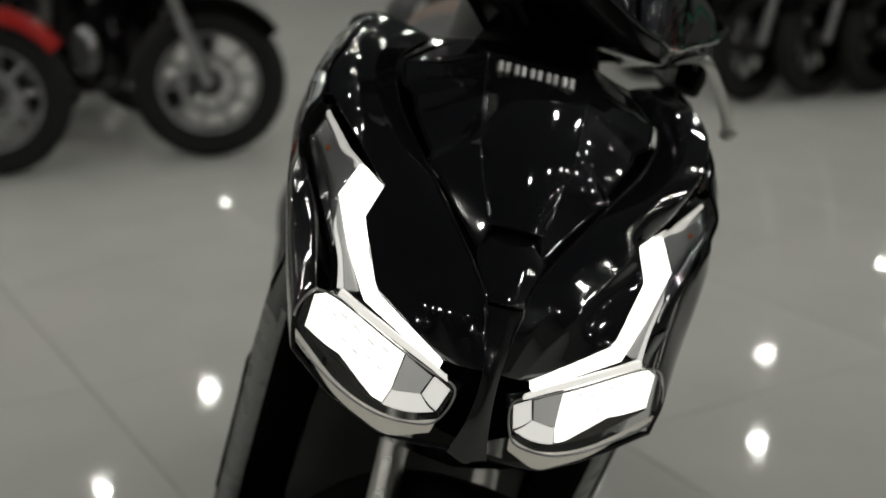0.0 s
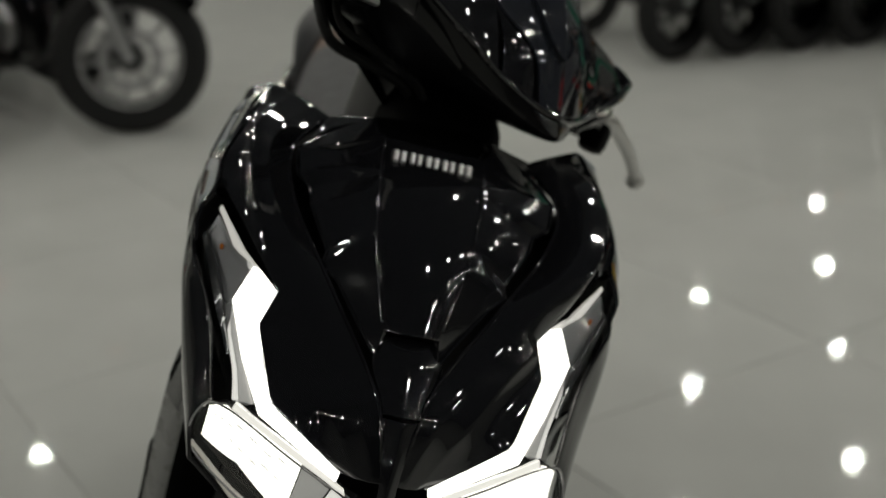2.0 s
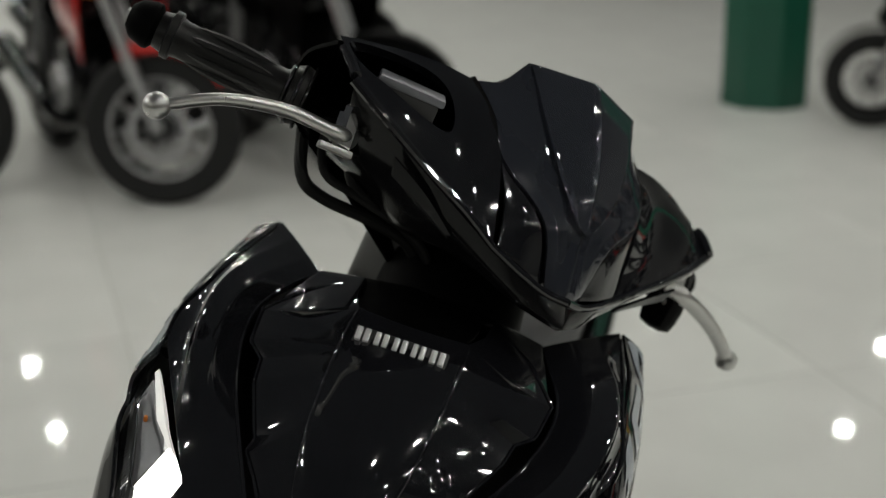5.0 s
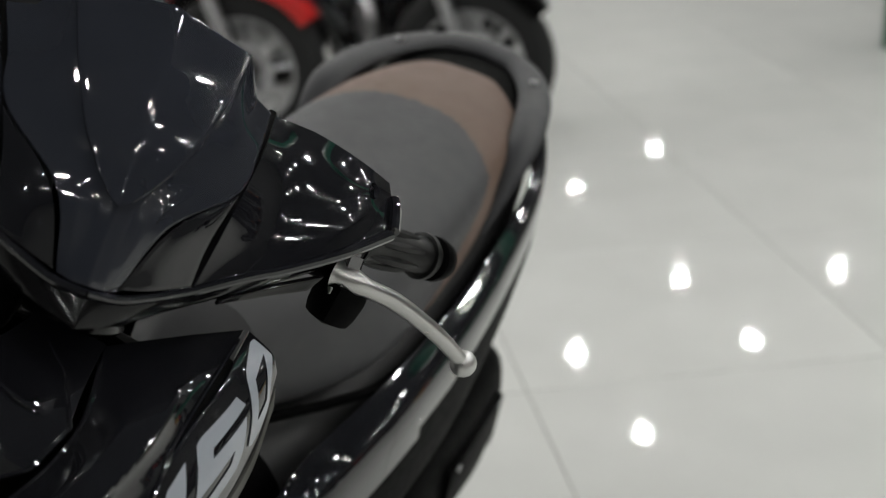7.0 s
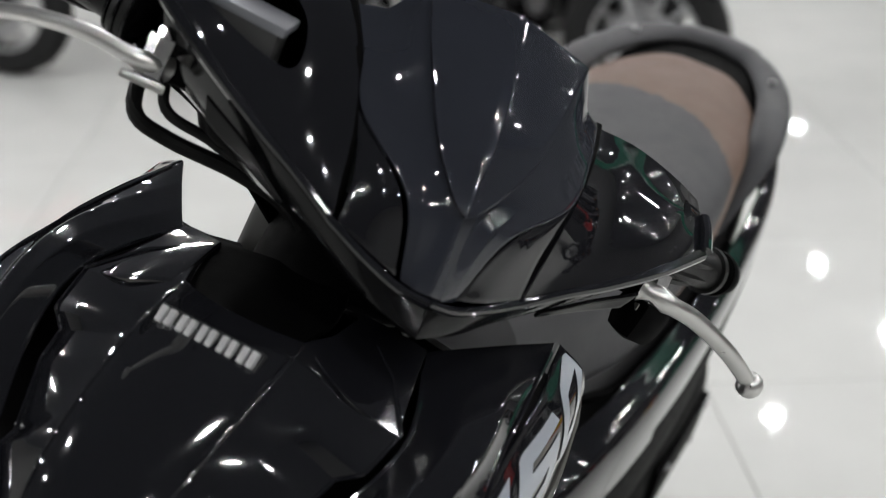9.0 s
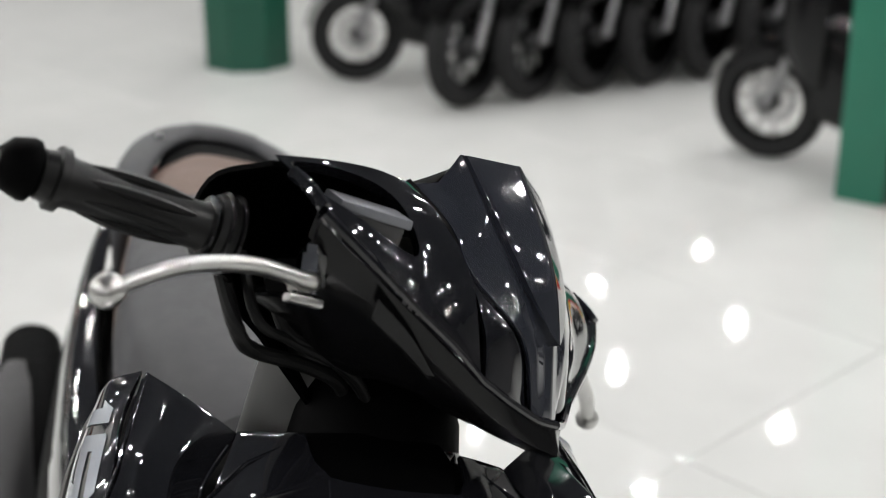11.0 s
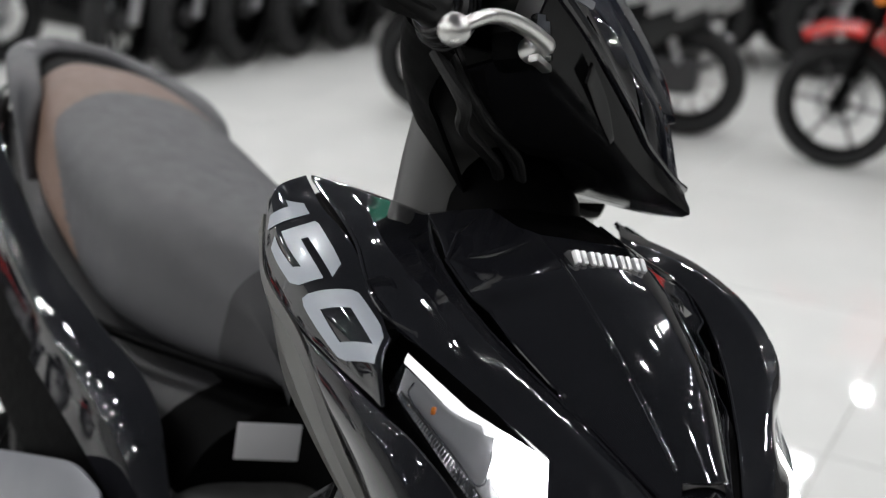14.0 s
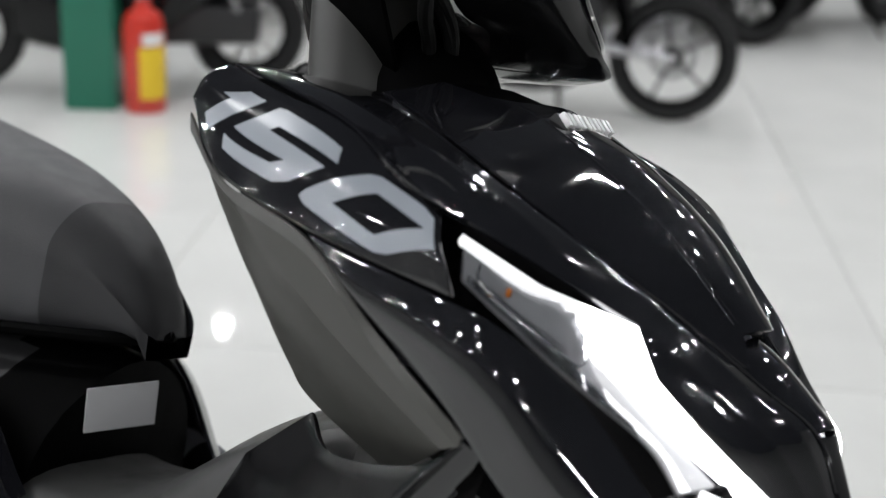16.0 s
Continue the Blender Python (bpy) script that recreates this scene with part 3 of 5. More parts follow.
HEAD_BASE = [(0.155, -0.172, 0.684), (0.123, -0.188, 0.657), (0.090, -0.206, 0.645), (0.066, -0.224, 0.645), (0.036, -0.243, 0.664)]


def inward(pts, d):
    out = []
    for p in pts:
        p = Vector(p)
        n = (p - V(0, -0.02, 0.76))
        out.append(p - n.normalized() * d)
    return out


GUIDE_IN = GUIDE_IN[:3] + inward(GUIDE_IN[3:6], -0.002) + GUIDE_IN[6:]
GUIDE_OUT = GUIDE_OUT[:3] + inward(GUIDE_OUT[3:6], -0.002) + GUIDE_OUT[6:]
for s in SIDES:
    back = Sheet([flank(inward(HEAD_TOP, 0.010), s), flank(inward(HEAD_LOW, 0.012), s)])
    lamp = part("headlight_unit", shell(back, 24, 6, 0.004, CORE), M_PIANO, scooter, "lit headlight in a black housing behind a clear lens")
    part("main_reflector", decal(back, [(0.01, 0.03), (0.30, 0.03), (0.565, 0.03), (0.575, 0.70), (0.555, 0.94), (0.48, 0.93), (0.25, 0.72), (0.01, 0.86)], None, 0.002), M_LED, lamp, "brightly lit main reflector")
    # the block gets its own emission in place of LED light passing through
    part("glass_block", decal(back, [(0.580, 0.07), (0.805, 0.13), (0.785, 0.53), (0.588, 0.67)], None, 0.004), M_BRIGHT, lamp, "smoky glass block, LED light put in as glow")
    part("end_facet", decal(back, [(0.82, 0.12), (0.985, 0.10), (0.985, 0.90), (0.80, 0.54)], None, 0.003), M_GLOW, lamp, "softly lit end facet")
    part("low_facet", decal(back, [(0.583, 0.69), (0.788, 0.55), (0.97, 0.95), (0.565, 0.96)], None, 0.0025), M_GLOW, lamp, "softly lit lower facet")
    guide = shell(Sheet([flank(GUIDE_IN, s), flank(GUIDE_OUT, s)], along="straight"), 42, 3, 0.006, CORE, 0.0008)
    for f in guide.faces:
        f.material_index = 1 if f.calc_center_median().y > -0.104 else 0
    part("light_guide", guide, [M_DRL, M_ARM], lamp, "glowing white zigzag daytime light")
    strip_a = flank([(0.141, -0.200, 0.7515), (0.0853, -0.230, 0.7345), (0.052, -0.246, 0.7245), (0.034, -0.252, 0.7175)], s)
    strip_b = flank([(0.139, -0.201, 0.7580), (0.084, -0.229, 0.7405), (0.052, -0.244, 0.7295), (0.036, -0.250, 0.7225)], s)
    part("top_strip", shell(Sheet([strip_a, strip_b]), 20, 2, 0.004, CORE, 0.0006), M_GLOW, lamp, "lit strip above the headlight")
    # black ledge between the light guide and the headlight
    ledge_a = flank(inward([(0.124, -0.205, 0.762), (0.1172, -0.213, 0.760), (0.080, -0.226, 0.7415), (0.0426, -0.238, 0.7225), (0.020, -0.247, 0.716)], 0.003), s)
    ledge_b = flank(inward([(0.146, -0.198, 0.750), (0.118, -0.212, 0.742), (0.0853, -0.228, 0.731), (0.052, -0.244, 0.7215), (0.022, -0.2515, 0.705)], 0.003), s)
    part("lamp_ledge", shell(Sheet([ledge_a, ledge_b]), 24, 4, 0.003, CORE), M_PIANO, lamp, "shiny black ledge above the headlight")
    for k in range(14):
        u, v = 0.08 + 0.062 * (k % 7), 0.18 + 0.26 * (k // 7) + 0.03 * (k % 3)
        part("reflector_rib", decal(back, [(u, v), (u + 0.036, v + 0.015), (u + 0.036, v + 0.055), (u, v + 0.04)], None, 0.0028), M_GLOW, lamp)
    refl = Sheet([flank(inward(CORNER_IN, 0.006), s), flank(inward(CORNER_OUT, 0.010), s)])
    part("corner_lamp", shell(refl, 20, 5, 0.003, CORE), M_SMOKYREF, lamp, "silver indicator reflector")
    part("lit_corner", decal(refl, [(0.47, 0.02), (0.99, 0.02), (0.99, 0.66), (0.72, 0.56), (0.56, 0.52)], None, 0.003), M_BRIGHT, lamp, "lit lower corner")
    part("dim_corner", decal(refl, [(0.58, 0.54), (0.72, 0.58), (0.99, 0.68), (0.99, 0.97), (0.72, 0.88), (0.58, 0.82)], None, 0.003), M_GLOW, lamp, "softly lit lower corner")
    amber = flank([(0.181, -0.070, 0.847)], s)[0]
    part("amber_bulb", lathe([(0, 0.0030), (0.0015, 0.0025), (0.0019, 0.0), (0.0015, -0.0025), (0, -0.0030)], 10, Matrix.Translation(inward([amber], 0.003)[0])), M_AMBER, lamp, "amber indicator bulb")
    part("inner_window", decal(refl, [(0.10, 0.20), (0.43, 0.24), (0.44, 0.66), (0.26, 0.70), (0.12, 0.62)], None, 0.0022), M_SMOKYREF, lamp, "smoky inner window")
    part("rib_bed", decal(refl, [(0.02, 0.78), (0.30, 0.80), (0.62, 0.82), (0.64, 1.0), (0.30, 1.0), (0.02, 1.0)], None, 0.0035), M_MID, lamp)
    frame_line = [refl.at(u, v) + (refl.at(u, v) - CORE).normalized() * 0.0045 for u, v in ((0.05, 0.18), (0.07, 0.66), (0.25, 0.76), (0.46, 0.74), (0.47, 0.28), (0.43, 0.20))]
    part("window_line", tube(catmull(frame_line, 24), 0.0009, 5), M_CHROME, lamp)
    for k in range(46):
        f = 0.03 + 0.62 * k / 45
        p, q = refl.at(f, 0.81), refl.at(f + 0.012, 0.985)
        n = (p - CORE).normalized() * 0.0065
        part("lens_rib", tube([p + n, q + n], 0.0008, 5), M_CHROME, lamp)
    part("corner_lens", shell(Sheet([flank(CORNER_IN, s), flank(CORNER_OUT, s)]), 20, 5, 0.0015, CORE, 0), M_LENS, lamp, "clear lens")
    part("headlight_lens", shell(Sheet([flank(HEAD_TOP, s), flank(HEAD_LOW, s)]), 24, 6, 0.0015, CORE, 0), M_LENS, lamp, "clear headlight lens")
    part("lower_reflector", shell(Sheet([flank(HEAD_LOW, s), flank(HEAD_BASE, s)]), 24, 4, 0.004, CORE), M_SOFTLED, lamp, "dim lower reflector strip")
    rim = flank(HEAD_TOP, s) + flank(HEAD_LOW, s)[::-1]
    ring = catmull(rim, 60, closed=True)
    part("headlight_rim", tube(ring + ring[:1], 0.0011, 6, cap=False), M_REFLECT, lamp, "thin bright rim")

# lower side panel, glossy, between side panel and grey shield
for s in SIDES:
    top = flank([(0.213, 0.060, 0.848), (0.207, -0.044, 0.834), (0.196, -0.082, 0.826), (0.176, -0.128, 0.797), (0.160, -0.180, 0.748)], s)
    mid = flank([(0.212, 0.022, 0.820), (0.210, -0.045, 0.805), (0.203, -0.085, 0.790), (0.189, -0.130, 0.752), (0.174, -0.178, 0.722)], s)
    low = flank([(0.202, -0.020, 0.790), (0.196, -0.058, 0.765), (0.188, -0.090, 0.735), (0.180, -0.130, 0.705), (0.168, -0.184, 0.686)], s)
    part("lower_cowl", shell(Sheet([top, mid, low]), 24, 10, 0.004, CORE), M_GLOSS, scooter, "glossy black lower cowl")
    # under-chin panel beneath the headlight
    chin = [flank([(0.168, -0.182, 0.686), (0.126, -0.188, 0.655), (0.090, -0.205, 0.643), (0.062, -0.224, 0.643), (0.0, -0.252, 0.658)], s),
            flank([(0.150, -0.130, 0.655), (0.118, -0.150, 0.632), (0.085, -0.165, 0.622), (0.055, -0.180, 0.618), (0.0, -0.200, 0.618)], s)]
    part("chin_panel", shell(Sheet(chin), 20, 5, 0.004, (0, -0.1, 0.8)), M_GLOSS, scooter, "glossy black chin under the headlight")
    # grey leg shield
    rows = [flank([(0.192, 0.188, 0.905), (0.206, 0.140, 0.868), (0.214, 0.060, 0.846), (0.206, 0.0, 0.800), (0.194, -0.066, 0.756)], s),
            flank([(0.197, 0.181, 0.893), (0.210, 0.131, 0.859), (0.216, 0.052, 0.834), (0.208, -0.004, 0.789), (0.194, -0.064, 0.749)], s),
            flank([(0.197, 0.165, 0.878), (0.208, 0.114, 0.844), (0.208, 0.054, 0.805), (0.202, -0.002, 0.770), (0.192, -0.052, 0.743)], s),
            flank([(0.192, 0.152, 0.854), (0.190, 0.106, 0.800), (0.184, 0.060, 0.770), (0.180, 0.010, 0.746), (0.180, -0.040, 0.733)], s),
            flank([(0.188, 0.150, 0.850), (0.184, 0.108, 0.794), (0.150, 0.100, 0.750), (0.122, 0.094, 0.722), (0.120, 0.020, 0.690)], s)]
    part("leg_shield", shell(Sheet(rows, across="straight"), 36, 12, 0.004, (0, 0.0, 0.8)), M_GREY, scooter, "matt grey plastic leg shield", smooth=16)

# dark inner body that fills the fairing
inner = [
    [(-0.10, 0.14, 0.925), (0.0, 0.16, 0.93), (0.10, 0.14, 0.925), (0.16, 0.16, 0.90), (0.17, 0.12, 0.80), (0.0, 0.10, 0.70), (-0.17, 0.12, 0.80), (-0.16, 0.16, 0.90)],
    [(-0.10, 0.05, 0.910), (0.0, 0.04, 0.925), (0.10, 0.05, 0.910), (0.16, 0.05, 0.89), (0.185, 0.03, 0.80), (0.0, 0.02, 0.68), (-0.185, 0.03, 0.80), (-0.16, 0.05, 0.89)],
    [(-0.085, -0.05, 0.868), (0.0, -0.05, 0.900), (0.085, -0.05, 0.868), (0.150, -0.05, 0.845), (0.175, -0.06, 0.77), (0.0, -0.06, 0.65), (-0.175, -0.06, 0.77), (-0.150, -0.05, 0.845)],
    [(-0.055, -0.12, 0.810), (0.0, -0.13, 0.835), (0.055, -0.12, 0.810), (0.095, -0.12, 0.79), (0.135, -0.13, 0.72), (0.0, -0.14, 0.64), (-0.135, -0.13, 0.72), (-0.095, -0.12, 0.79)],
    [(-0.03, -0.19, 0.745), (0.0, -0.20, 0.760), (0.03, -0.19, 0.745), (0.06, -0.19, 0.72), (0.075, -0.19, 0.68), (0.0, -0.21, 0.65), (-0.075, -0.19, 0.68), (-0.06, -0.19, 0.72)]]
part("inner_body", loft(inner, 32, 24), M_BLACK, scooter, "black inner fairing")

# silver badge, drawn as plain blocks that sit on the panel
cg = centre_panel()
i, j = min(((i, j) for i in range(1, 60) for j in range(1, 31)), key=lambda q: (cg[q[0]][q[1]] - V(0, -0.0140, cg[q[0]][q[1]].z)).length)
n = (cg[i + 1][j] - cg[i - 1][j]).cross(cg[i][j + 1] - cg[i][j - 1]).normalized()
n = n if n.z > 0 else -n
side = (V(1, 0, 0) - n * n.x).normalized()
fwd = n.cross(side)
c = cg[i][j]
base = Matrix(((side.x, fwd.x, n.x, c.x), (side.y, fwd.y, n.y, c.y), (side.z, fwd.z, n.z, c.z), (0, 0, 0, 1))) @ pose(0, 0, 0, 24, 0, 0)
part("badge_base", box((0.0800, 0.0150, 0.0110), base @ pose(0, 0, -0.0062), 0.0006), M_DARKGREY, centre, "dark badge base")
x = -0.0385
for w, gap in ((0.0048, 0.0022), (0.0048, 0.0044), (0.0046, 0.0022), (0.0046, 0.0044), (0.0048, 0.0022), (0.0048, 0.0044), (0.0046, 0.0022), (0.0046, 0.0044), (0.0050, 0.0022), (0.0050, 0.0)):
    part("badge_bar", box((w, 0.0118, 0.0060), base @ pose(x + w / 2, 0, 0.0006), 0.0012), M_BADGE, centre, "raised silver badge bar")
    x += w + gap

# steering column cover and stem
cover = []
for z, wide, deep in ((0.885, 0.088, 0.041), (0.93, 0.083, 0.040), (0.98, 0.077, 0.040), (1.03, 0.068, 0.040), (1.062, 0.063, 0.039), (1.080, 0.054, 0.034)):
    cover.append([V(wide * math.cos(a), 0.168 + (z - 0.95) * 0.25 - deep * math.sin(a), z) for a in [math.tau * i / 16 for i in range(16)]])
bm = loft(cover, 40, 10)
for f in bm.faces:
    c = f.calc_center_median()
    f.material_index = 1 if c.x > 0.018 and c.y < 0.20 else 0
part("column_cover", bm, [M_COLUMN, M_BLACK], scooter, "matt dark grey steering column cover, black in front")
part("cover_screw", lathe([(0, 0.003), (0.004, 0.003), (0.006, 0.001), (0.006, -0.004)], 12, pose(-0.030, 0.1375, 0.964, 90, 0, -24)), M_STEEL, scooter, "small steel screw")
head_part("steering_stem", tube([(0, 0, -0.20), (0, 0, 0.05)], 0.032, 20), M_PIANO, scooter, "black steering stem")
collar = head_part("stem_collar", lathe([(0.030, 0.012), (0.046, 0.006), (0.060, -0.012), (0.069, -0.036), (0.072, -0.066), (0.066, -0.070)], 36, pose(0, -0.028, 0)), M_BLACK, scooter, "black stem collar")
head_part("collar_lip", lathe([(0.0720, -0.058), (0.0735, -0.061), (0.0735, -0.066), (0.0715, -0.068)], 36, pose(0, -0.028, 0)), M_PIANO, collar, "shiny black collar edge")

# ---- handlebar ----
# front cover: a smoked visor with a raised middle plate, cheeks below its kink and outer wings
HC = (0, 0.02, 0.04)
VIS_SEAM = [(0.0995, -0.102, 0.128), (0.0915, -0.132, 0.098), (0.0825, -0.150, 0.064), (0.0390, -0.1735, 0.026), (0.0205, -0.1765, -0.025)]
VIS_FLAT = [(0.0820, -0.111, 0.1335), (0.0730, -0.139, 0.104), (0.0590, -0.157, 0.0665), (0.0265, -0.1760, 0.0275), (0.0160, -0.1790, -0.026)]
VIS_EDGE = [(0.0660, -0.118, 0.159), (0.0545, -0.142, 0.115), (0.0365, -0.163, 0.070), (0.0130, -0.1755, 0.030), (0.0110, -0.1815, -0.027)]
VIS_MID = [(0, -0.130, 0.168), (0, -0.153, 0.119), (0, -0.1705, 0.072), (0, -0.1785, 0.028), (0, -0.1835, -0.027)]
visor_sheet = Sheet([mirror_pts(VIS_SEAM, -1), mirror_pts(VIS_FLAT, -1), mirror_pts(VIS_EDGE, -1), VIS_MID, VIS_EDGE, VIS_FLAT, VIS_SEAM], across="straight")
visor = head_part("visor", shell(visor_sheet, 36, 30, 0.004, HC, 0.002), M_SMOKE, scooter, "glossy smoked black visor", smooth=24)


def visor_plate(nu=40, nv=18):
    """The raised middle plate: straight sides that run together into a rounded lower lip."""
    g = []
    for i in range(nu + 1):
        u = i / nu
        f = 0.01 + 0.745 * u
        half, mid = curve_at(VIS_EDGE, f, "smooth"), curve_at(VIS_MID, f, "smooth")
        w = 0.985 if u < 0.86 else 0.985 * math.sqrt(max(0.0, 1 - ((u - 0.86) / 0.14) ** 2)) + 0.004
        row = []
        for j in range(nv + 1):
            v = 2 * j / nv - 1
            p = mid.lerp(V(half.x * (1 if v > 0 else -1), half.y, half.z), abs(v) * w)
            row.append(p + V(0, -0.0030 - 0.0026 * u - 0.0010 * (1 - v * v) * math.sin(math.pi * min(1, u * 1.2)), 0.0012))
        g.append(row)
    return g


head_part("visor_plate", shell(visor_plate(), 0, 0, 0.008, HC, 0.0020), M_SMOKE, visor, "raised smoked middle plate")
for s in (1, -1):
    # cheek under the kink, set back from the visor
    rows = [mirror_pts([(0.0830, -0.1475, 0.063), (0.0420, -0.1700, 0.025), (0.0220, -0.1720, -0.024)], s),
            mirror_pts([(0.0832, -0.1490, 0.0625), (0.0560, -0.1665, 0.024), (0.0440, -0.1710, -0.017)], s),
            mirror_pts([(0.0835, -0.1490, 0.062), (0.0725, -0.1590, 0.026), (0.0700, -0.1625, -0.0075)], s)]
    head_part("visor_cheek", shell(Sheet(rows), 18, 10, 0.004, HC, 0.0016), M_GLOSS, visor, "glossy black cheek below the visor")
    # black tube laid behind the seam to stand in for the gap's shade
    head_part("seam_shade_tube", tube(catmull([V(p[0] * s + 0.002 * s, p[1] + 0.006, p[2]) for p in VIS_SEAM[:3]] + [V(0.076 * s, -0.151, 0.026), V(0.072 * s, -0.154, -0.006)], 24), 0.0042, 6), M_BLACK, visor)

# right outer wing has a window for the reservoir, the left one a small mirror hole
WING_TOP = [(0.1030, -0.1005, 0.127), (0.135, -0.0935, 0.1285), (0.165, -0.0855, 0.1260), (0.195, -0.0765, 0.1215), (0.2215, -0.0675, 0.1160)]
WING_LOW = [(0.0735, -0.1605, -0.006), (0.105, -0.1525, 0.0125), (0.138, -0.1425, 0.0295), (0.180, -0.1280, 0.0540), (0.2185, -0.1090, 0.0800)]
WING_U = [(0.0955, -0.1285, 0.100)] + [tuple(V(*p).lerp(V(*q), 0.34) + V(0, -0.0065, 0.0050) * g) for p, q, g in zip(WING_TOP[1:], WING_LOW[1:], (1, 1, 1, 0.2))]
WING_L = [(0.0845, -0.1515, 0.058)] + [tuple(V(*p).lerp(V(*q), 0.68) + V(0, -0.0060, 0.0045) * g) for p, q, g in zip(WING_TOP[1:], WING_LOW[1:], (1, 1, 1, 0.2))]


def holed_shell(sheet, thick, inside, hole):
    """A panel with an opening through it; hole is a rounded polygon in u and v."""
    bm = bmesh.new()
    uc, vc = sum(p[0] for p in hole) / len(hole), sum(p[1] for p in hole) / len(hole)
    soft = list(hole)
    for _ in range(3):      # cut the corners round
        soft = [(p[0] + (q[0] - p[0]) * f, p[1] + (q[1] - p[1]) * f) for p, q in zip(soft, soft[1:] + soft[:1]) for f in (0.25, 0.75)]

    def rim(a):
        c, d = math.cos(a), math.sin(a)
        best = 0.05
        for (x0, y0), (x1, y1) in zip(soft, soft[1:] + soft[:1]):
            ex, ey, px, py = x1 - x0, y1 - y0, x0 - uc, y0 - vc
            det = ex * d - ey * c
            if abs(det) > 1e-12:
                t, k = (ex * py - ey * px) / det, (c * py - d * px) / det
                if t > 0 and -1e-6 <= k <= 1 + 1e-6:
                    best = t
        return uc + c * best, vc + d * best

    def border(a):
        c, d = math.cos(a), math.sin(a)
        t = 1e9
        if c > 1e-9: t = min(t, (1 - uc) / c)
        if c < -1e-9: t = min(t, -uc / c)
        if d > 1e-9: t = min(t, (1 - vc) / d)
        if d < -1e-9: t = min(t, -vc / d)
        return uc + c * t, vc + d * t
    corners = [math.atan2(b - vc, a - uc) for a, b in ((0, 0), (1, 0), (1, 1), (0, 1))]
    angles = sorted([math.tau * k / 72 - math.pi for k in range(72)] + corners)
    rings = []
    for k in range(9):
        f = k / 8
        ring = []
        for a in angles:
            p, q = rim(a), border(a)
            ring.append(sheet.at(p[0] + (q[0] - p[0]) * f, p[1] + (q[1] - p[1]) * f))
        rings.append(ring)
    inner_ring = [p + (Vector(inside) - p).normalized() * thick * 3 for p in rings[0]]
    outer_ring = [p + (Vector(inside) - p).normalized() * thick for p in rings[-1]]
    return grid_mesh([inner_ring] + rings + [outer_ring], bm, closed_v=True)


SLOT = [(0.262, 0.19), (0.272, 0.44), (0.345, 0.58), (0.46, 0.62), (0.72, 0.66), (0.955, 0.58), (0.972, 0.14), (0.90, 0.07), (0.42, 0.10)]
ROUND = [(0.83 + 0.050 * math.cos(math.tau * k / 10), 0.33 + 0.13 * math.sin(math.tau * k / 10)) for k in range(10)]
for s, hole in ((-1, SLOT), (1, ROUND)):
    sheet = Sheet([mirror_pts(WING_TOP, s), mirror_pts(WING_U, s), mirror_pts(WING_L, s), mirror_pts(WING_LOW, s)])
    head_part("bar_cover_wing", holed_shell(sheet, 0.004, HC, hole), M_GLOSS, scooter,
              "glossy black handlebar cover with a slot" if s < 0 else "glossy black handlebar cover with a mirror hole", smooth=30)
    # bright lower edge strip
    head_part("edge_strip", tube(catmull([V(0.0, -0.1875, -0.031), V(0.022 * s, -0.1815, -0.0295), V(0.048 * s, -0.1715, -0.0205)], 10) + catmull([V(p[0] * s, p[1] - 0.001, p[2] - 0.003) for p in WING_LOW], 24), [0.0034] * 17 + [0.0034 + 0.0016 * k / 18 for k in range(19)], 10), M_GLOSS, scooter)
    # second bead that runs up the outer end of the wing
    head_part("outer_bead", tube(catmull([V(0.2195 * s, -0.1120, 0.0800), V(0.2215 * s, -0.0980, 0.0940), V(0.2225 * s, -0.0850, 0.1035)], 14), 0.0050, 10), M_GLOSS, scooter)
    # under cover
    u1 = mirror_pts([(0.0, -0.1875, -0.034), (0.036, -0.1765, -0.027), (0.072, -0.1605, -0.011), (0.136, -0.1410, 0.023), (0.178, -0.1265, 0.048), (0.2165, -0.1080, 0.074)], s)
    u2 = mirror_pts([(0.0, -0.1845, -0.056), (0.030, -0.1670, -0.047), (0.062, -0.1460, -0.031), (0.110, -0.1230, -0.007), (0.155, -0.1010, 0.017), (0.195, -0.0780, 0.038)], s)
    u3 = mirror_pts([(0.0, -0.090, -0.026), (0.028, -0.090, -0.024), (0.060, -0.085, -0.016), (0.100, -0.060, -0.012), (0.140, -0.040, 0.012), (0.175, -0.020, 0.030)], s)
    head_part("under_cover", shell(Sheet([u1, u2, u3]), 24, 8, 0.004, HC), M_PIANO, scooter, "black lower handlebar cover")
    # rear cover
    r1 = mirror_pts([(0.0, -0.124, 0.161), (0.060, -0.114, 0.152), (0.090, -0.104, 0.127), (0.135, -0.090, 0.1255), (0.165, -0.082, 0.123), (0.2195, -0.064, 0.1135)], s)
    r2 = mirror_pts([(0.0, -0.030, 0.120), (0.060, -0.030, 0.118), (0.100, -0.025, 0.116), (0.135, -0.022, 0.116), (0.165, -0.015, 0.114), (0.2185, -0.012, 0.104)], s)
    r3 = mirror_pts([(0.0, 0.040, 0.055), (0.060, 0.038, 0.055), (0.100, 0.032, 0.055), (0.135, 0.026, 0.060), (0.165, 0.020, 0.066), (0.2145, 0.004, 0.066)], s)
    r4 = mirror_pts([(0.0, -0.010, -0.050), (0.050, -0.010, -0.045), (0.090, -0.005, -0.020), (0.125, 0.0, 0.005), (0.155, 0.0, 0.020), (0.2060, -0.030, 0.034)], s)
    head_part("rear_cover", shell(Sheet([r1, r2, r3, r4]), 24, 14, 0.004, HC), M_BLACK, scooter, "black rear handlebar cover")
